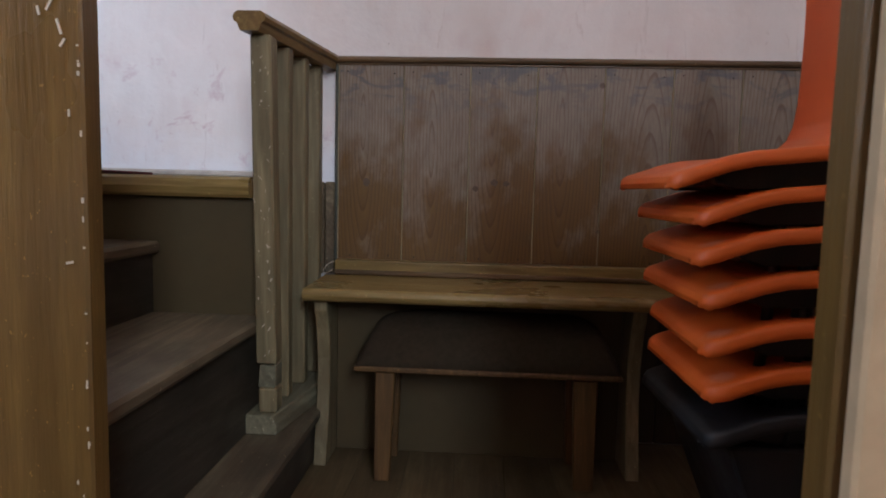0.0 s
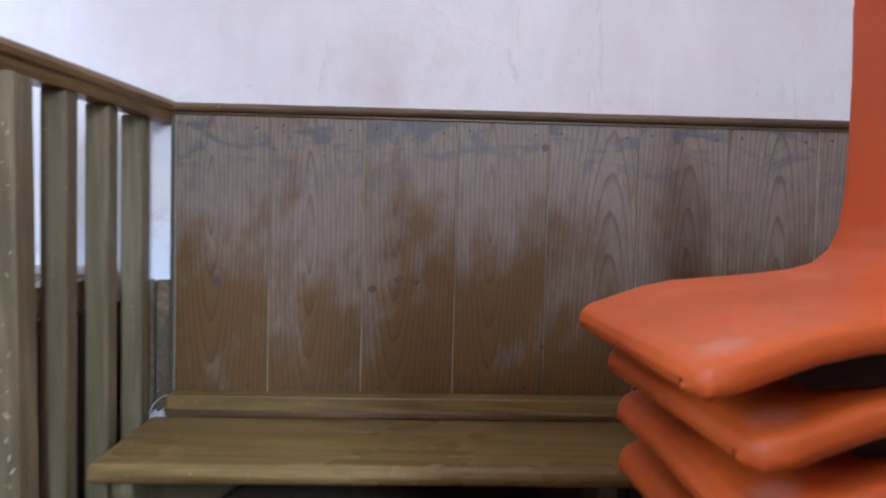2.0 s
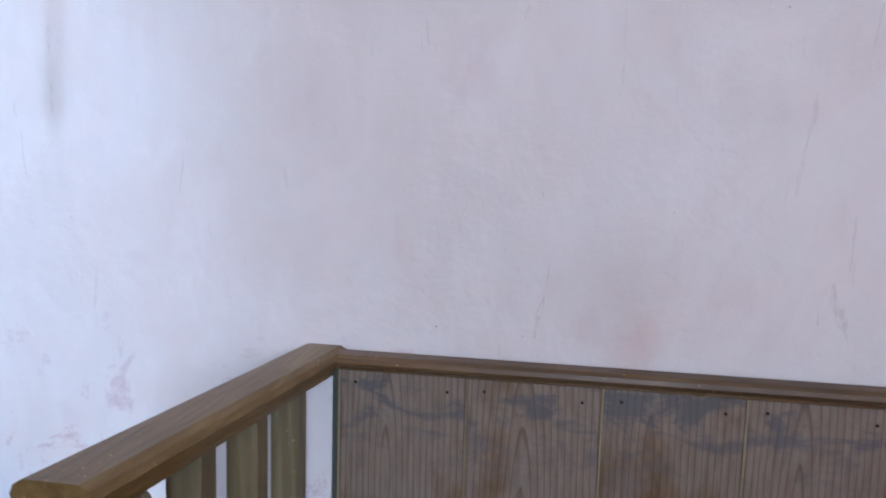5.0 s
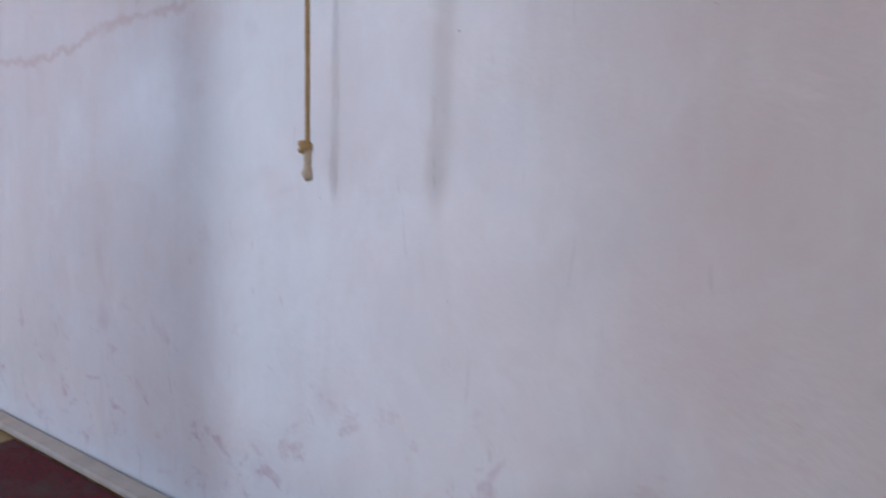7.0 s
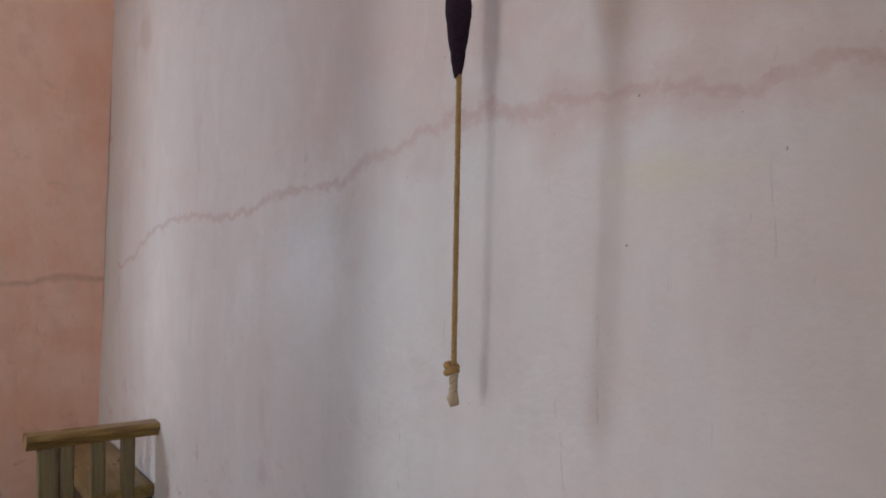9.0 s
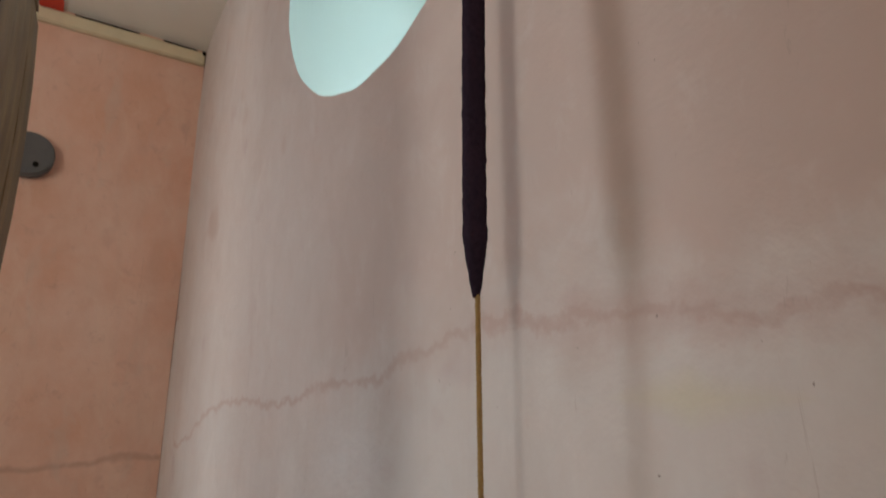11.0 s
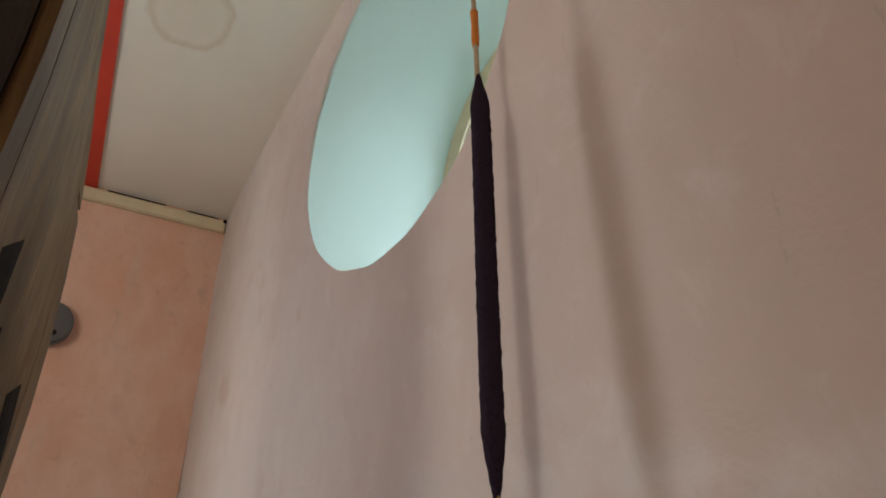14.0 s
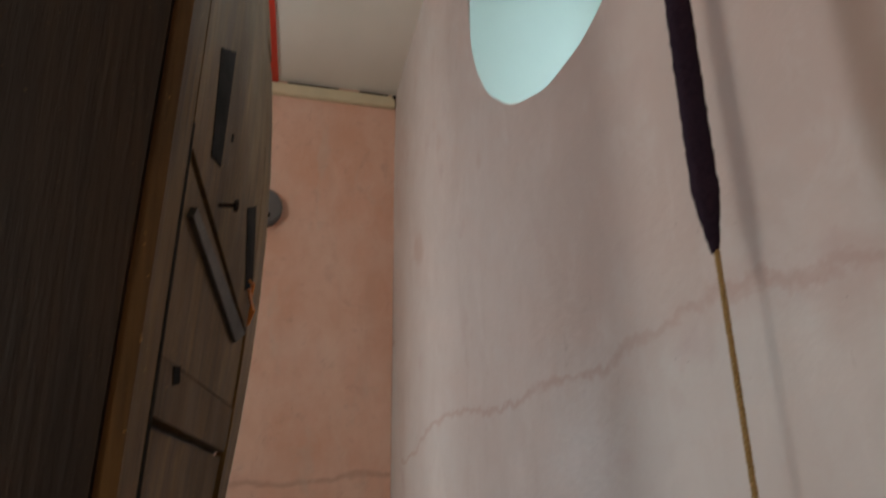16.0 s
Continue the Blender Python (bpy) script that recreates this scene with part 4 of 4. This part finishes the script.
def pulpit_board(corners, off, thick, steps=14):
    """A board on the rear face; corners (t, z) run round it from its near foot: near foot, far foot, far head, near head."""
    (a, za), (b, zb), (c, zc), (d, zd) = corners
    bm = bmesh.new()
    rows = []
    for k in range(steps + 1):
        f = k / steps
        row = []
        for t, z, o in ((a + (d - a) * f, za + (zd - za) * f, off), (b + (c - b) * f, zb + (zc - zb) * f, off),
                        (b + (c - b) * f, zb + (zc - zb) * f, off + thick), (a + (d - a) * f, za + (zd - za) * f, off + thick)):
            row.append(bm.verts.new((PX0 + (PX1 - PX0) * t, rear_y(t, z) + o, z)))
        rows.append(row)
    for r0, r1 in zip(rows, rows[1:]):
        for k in range(4):
            bm.faces.new((r0[k], r0[(k + 1) % 4], r1[(k + 1) % 4], r1[k]))
    bm.faces.new(rows[0][::-1])
    bm.faces.new(rows[-1])
    bmesh.ops.recalc_face_normals(bm, faces=bm.faces)
    return bm


def upright(t0, t1, z0, z1):
    return [(t0, z0), (t1, z0), (t1, z1), (t0, z1)]


case = bmesh.new()
rows = []
for k in range(15):
    z = PLAT + (PT - 0.02 - PLAT) * k / 14
    rows.append([case.verts.new(p) for p in ((PX0 + 0.004, rear_y(0, z) - 0.022, z), (PX0 + 0.004, 0.85, z), (-1.70, 0.85, z), (-1.70, rear_y(0.84, z) - 0.022, z))])
for a, b in zip(rows, rows[1:]):
    for k in range(4):
        case.faces.new((a[k], a[(k + 1) % 4], b[(k + 1) % 4], b[k]))
case.faces.new(rows[0][::-1])
case.faces.new(rows[-1])
part("case", case, M_PDARK, pulpit, "oak side panels coloured dark as in shade")
part("near_stile", pulpit_board(upright(0.0, 0.082, PLAT, PT), -0.020, 0.020), M_PULP, pulpit, "rough pale near stile")
part("rear_board", pulpit_board([(0.094, 2.175), (0.83, 2.045), (0.83, PT), (0.086, PT)], -0.020, 0.019), M_PULP, pulpit, "rough bowed upper board")
part("rear_board", pulpit_board([(0.100, 1.936), (0.83, 1.903), (0.83, 2.041), (0.094, 2.170)], -0.020, 0.014), M_PULP, pulpit, "shrunken middle board")
part("lower_block", pulpit_board([(0.115, 1.870), (0.82, 1.822), (0.82, 1.899), (0.106, 1.932)], -0.020, 0.017), M_PULP, pulpit, "wedge block")
part("rear_board", pulpit_board([(0.082, PLAT), (0.83, PLAT), (0.83, 1.812), (0.082, 1.862)], -0.020, 0.010), M_PULP, pulpit, "set back lower board")
part("far_stile", pulpit_board([(0.845, PLAT), (1.0, PLAT), (1.0, 2.70), (0.845, 2.70)], -0.020, 0.018), M_PULP, pulpit, "narrow edge strip")
part("far_stile", pulpit_board([(0.833, 2.72), (0.97, 2.72), (0.97, PT), (0.833, PT)], -0.020, 0.019), M_PULP, pulpit)
part("mortise", pulpit_board([(0.22, 2.205), (0.30, 2.215), (0.31, 2.41), (0.19, 2.355)], -0.0008, 0.0008), M_HOLE, pulpit, "long dark mortise slot")
part("mortise", pulpit_board([(0.72, 2.110), (0.825, 2.135), (0.745, 2.285), (0.62, 2.245)], -0.0008, 0.0008), M_HOLE, pulpit, "dark slot with frayed orange cord")
part("crack", pulpit_board([(0.083, PLAT + 0.4), (0.112, PLAT + 0.4), (0.094, 2.20), (0.083, 2.20)], -0.006, 0.0065), M_HOLE, pulpit, "dark open joint")
part("strut", pulpit_board([(0.15, 2.100), (0.68, 2.008), (0.80, 2.038), (0.165, 2.116)], -0.006, 0.008), M_RISER, pulpit, "dark diagonal strut")
part("peg_hole", pulpit_board([(0.36, 2.279), (0.378, 2.284), (0.376, 2.297), (0.364, 2.293)], -0.0008, 0.0012, 2), M_HOLE, pulpit)
part("peg_hole", pulpit_board([(0.20, 1.906), (0.24, 1.910), (0.228, 1.930), (0.185, 1.926)], -0.0026, 0.0008, 2), M_HOLE, pulpit)
NX, NZ = PX0 + (PX1 - PX0) * 0.33, 2.166
part("nail", joined(tube([(NX, rear_y(0.33, NZ) - 0.012, NZ), (NX - 0.004, rear_y(0.33, NZ) + 0.020, NZ + 0.003)], 0.0035, 8), tube([(NX - 0.004, rear_y(0.33, NZ) + 0.020, NZ + 0.003), (NX - 0.005, rear_y(0.33, NZ) + 0.024, NZ + 0.003)], 0.009, 10)), M_NAIL, pulpit, "bent iron nail")
CX, CY = PX0 + (PX1 - PX0) * 0.76, rear_y(0.76, 2.08) - 0.0
part("cord_scrap", tube([(CX, CY - 0.003, 2.14), (CX + 0.012, CY + 0.012, 2.125), (CX - 0.010, CY + 0.008, 2.10), (CX + 0.010, CY + 0.015, 2.075), (CX - 0.006, CY + 0.006, 2.05), (CX + 0.012, CY + 0.011, 2.085), (CX, CY + 0.004, 2.12)], 0.0032, 6), M_TAPE, pulpit, "frayed orange cord")

# ---- round grey bell on the west wall ----
BELL_X = LEFT - 0.012
bell = thing("wall_bell", (BELL_X, 1.466, 3.035), "round grey metal bell fixed high on the plaster wall", "bell")
def disc(x0, x1, r, y=1.466, z=3.035, n=40):
    return prism([(y + r * math.cos(i * math.tau / n), z + r * math.sin(i * math.tau / n)) for i in range(n)], "x", x0, x1)
part("dome", joined(disc(BELL_X, BELL_X + 0.045, 0.108), disc(BELL_X + 0.045, BELL_X + 0.057, 0.100)), M_GREYDISC, bell, "grey domed gong")
part("screw", disc(BELL_X + 0.057, BELL_X + 0.065, 0.012, 1.50, 2.985), M_HOLE, bell)

# ---- bell rope ----
RX, RY = -1.114, 2.070
rope = thing("bell_rope", (RX, RY, 4.5), "bell rope with dark purple woollen sally hanging by the wall", "rope")


def laid_rope(z0, z1, r, x=RX, y=RY, strands=3):
    bms = []
    steps = max(8, int((z1 - z0) / 0.006))
    for s in range(strands):
        pts = []
        for i in range(steps + 1):
            z = z0 + (z1 - z0) * i / steps
            a = z * 260 + s * math.tau / strands
            pts.append((x + r * 0.55 * math.cos(a), y + r * 0.55 * math.sin(a), z))
        bms.append(tube(pts, r * 0.62, 6))
    return joined(*bms)


def sally_mesh():
    bm = bmesh.new()
    rings, sides = 150, 28
    z0, z1 = 2.082, 2.902
    prev = None
    for i in range(rings + 1):
        f = i / rings
        z = z0 + (z1 - z0) * f
        r = 0.0190 * min(1.0, (0.30 + f / 0.11 * 0.70)) * min(1.0, (0.20 + (1 - f) / 0.09 * 0.80))
        r *= 1 + 0.05 * abs(math.sin(f * 62))
        ring = []
        for k in range(sides):
            a = k * math.tau / sides
            fuzz = 0.0014 * noise.noise(Vector((math.cos(a) * 9, math.sin(a) * 9, z * 160))) + 0.0010 * (random.random() - 0.5)
            ring.append(bm.verts.new((RX + 0.004 * math.sin(z * 5) + (r + fuzz) * math.cos(a), RY + (r + fuzz) * math.sin(a), z)))
        if prev:
            for k in range(sides):
                bm.faces.new((prev[k], prev[(k + 1) % sides], ring[(k + 1) % sides], ring[k]))
        else:
            bm.faces.new(ring[::-1])
        prev = ring
    bm.faces.new(prev)
    return bm


part("tail", laid_rope(1.64, 2.086, 0.0043), M_ROPE, rope, "thin hemp tail", True)
part("sally", sally_mesh(), M_SALLY, rope, "fuzzy dark purple woollen grip", True)
part("upper_rope", laid_rope(2.895, ceiling_z(RX) + 0.02, 0.0055), M_ROPE_W, rope, "pale rope running up to the ceiling", True)
part("tape", tube([(RX, RY, 2.985), (RX, RY, 3.0), (RX + 0.001, RY, 3.05), (RX, RY, 3.085)], [0.0075, 0.009, 0.008, 0.009], 12), M_TAPE, rope, "orange tape binding")
knot = tube([(RX + 0.0075 * math.cos(a) - 0.005, RY + 0.0075 * math.sin(a), 1.640 + 0.006 * math.sin(a * 0.5)) for a in [k * 0.45 for k in range(29)]], 0.0055, 8)
part("knot", knot, M_ROPE, rope, "overhand knot", True)
part("rope_end", joined(laid_rope(1.600, 1.640, 0.0065), tube([(RX + 0.004, RY, 1.586), (RX - 0.002, RY, 1.596), (RX + 0.001, RY, 1.606)], [0.007, 0.0095, 0.0065], 8)), M_ROPE_W, rope, "frayed pale rope end", True)

# ---- entrance: open door leaf and jamb ----
door_1 = thing("door_1", (-0.75, 0.84, FLOOR), "brown varnished pew door with chipped scratched edge", "door", "", "structure")
leaf = part("leaf", boxm(-0.80, -0.412, 0.822, 0.862, FLOOR + 0.001, 1.25, 0.004), M_DOOR, door_1)
for k in range(30):
    z = 0.05 + 1.15 * random.random()
    w_, h_ = 0.0006 + 0.0012 * random.random(), 0.0012 + 0.004 * random.random() ** 2
    x = -0.4155 - 0.003 * random.random() - (0.03 * random.random() if k % 4 == 0 else 0)
    chip_ = boxm(x - w_, min(x + w_, -0.4125), 0.8205, 0.8222, z - h_, z + h_, 0)
    part("chip", chip_, M_WHITE, door_1)
for x, z, l, a in ((-0.452, 0.955, 0.011, 0.5), (-0.441, 0.925, 0.010, -0.3), (-0.437, 0.905, 0.006, 0.6), (-0.468, 0.945, 0.006, -0.2), (-0.436, 0.62, 0.005, 1.4)):
    bm_ = boxm(-0.0017, 0.0017, 0.8203, 0.8221, -l, l, 0)
    bmesh.ops.rotate(bm_, verts=bm_.verts[:], cent=(0, 0, 0), matrix=Matrix.Rotation(a, 3, "Y"))
    bmesh.ops.translate(bm_, verts=bm_.verts[:], vec=(x, 0, z))
    part("scratch", bm_, M_WHITE, door_1)
setting("door_frame", joined(boxm(0.4340, 0.474, 0.604, 0.650, FLOOR, 1.25, 0.004)), M_DOOR, "worn brown door stop beside the painted jamb", "door frame")
setting("wall_jamb", boxm(0.4430, RIGHT - 0.002, 0.580, 0.6035, FLOOR, 1.25, 0.004), M_STONE, "scuffed cream painted pew front beside the opening", "door jamb")

# ---- floorboards ----
floor_ob = bpy.data.objects["floor"]
k = 0
x = -0.40
while x < RIGHT - 0.1:
    for y0, y1 in ((0.9, W - 0.03), (-0.9, 0.897)):
        part("plank", boxm(x + 0.0003, min(x + 0.1497, RIGHT), y0 + 0.001, y1, FLOOR - 0.0115, FLOOR, 0.0008), M_FLOOR, floor_ob)
    x += 0.15

# ---- loose wire at the bench end ----
wire = thing("wire", (-0.40, 2.14, 0.44), "thin pale loop of wire lying at the bench end", "wire")
part("loop", tube([(-0.405 + 0.022 * math.cos(a), 2.14 + 0.02 * math.sin(a), 0.438 + 0.03 * (1 + math.sin(a + 0.6)) * 0.6) for a in [k * 0.42 for k in range(14)]], 0.0016, 6), M_WHITE, wire, "", True)
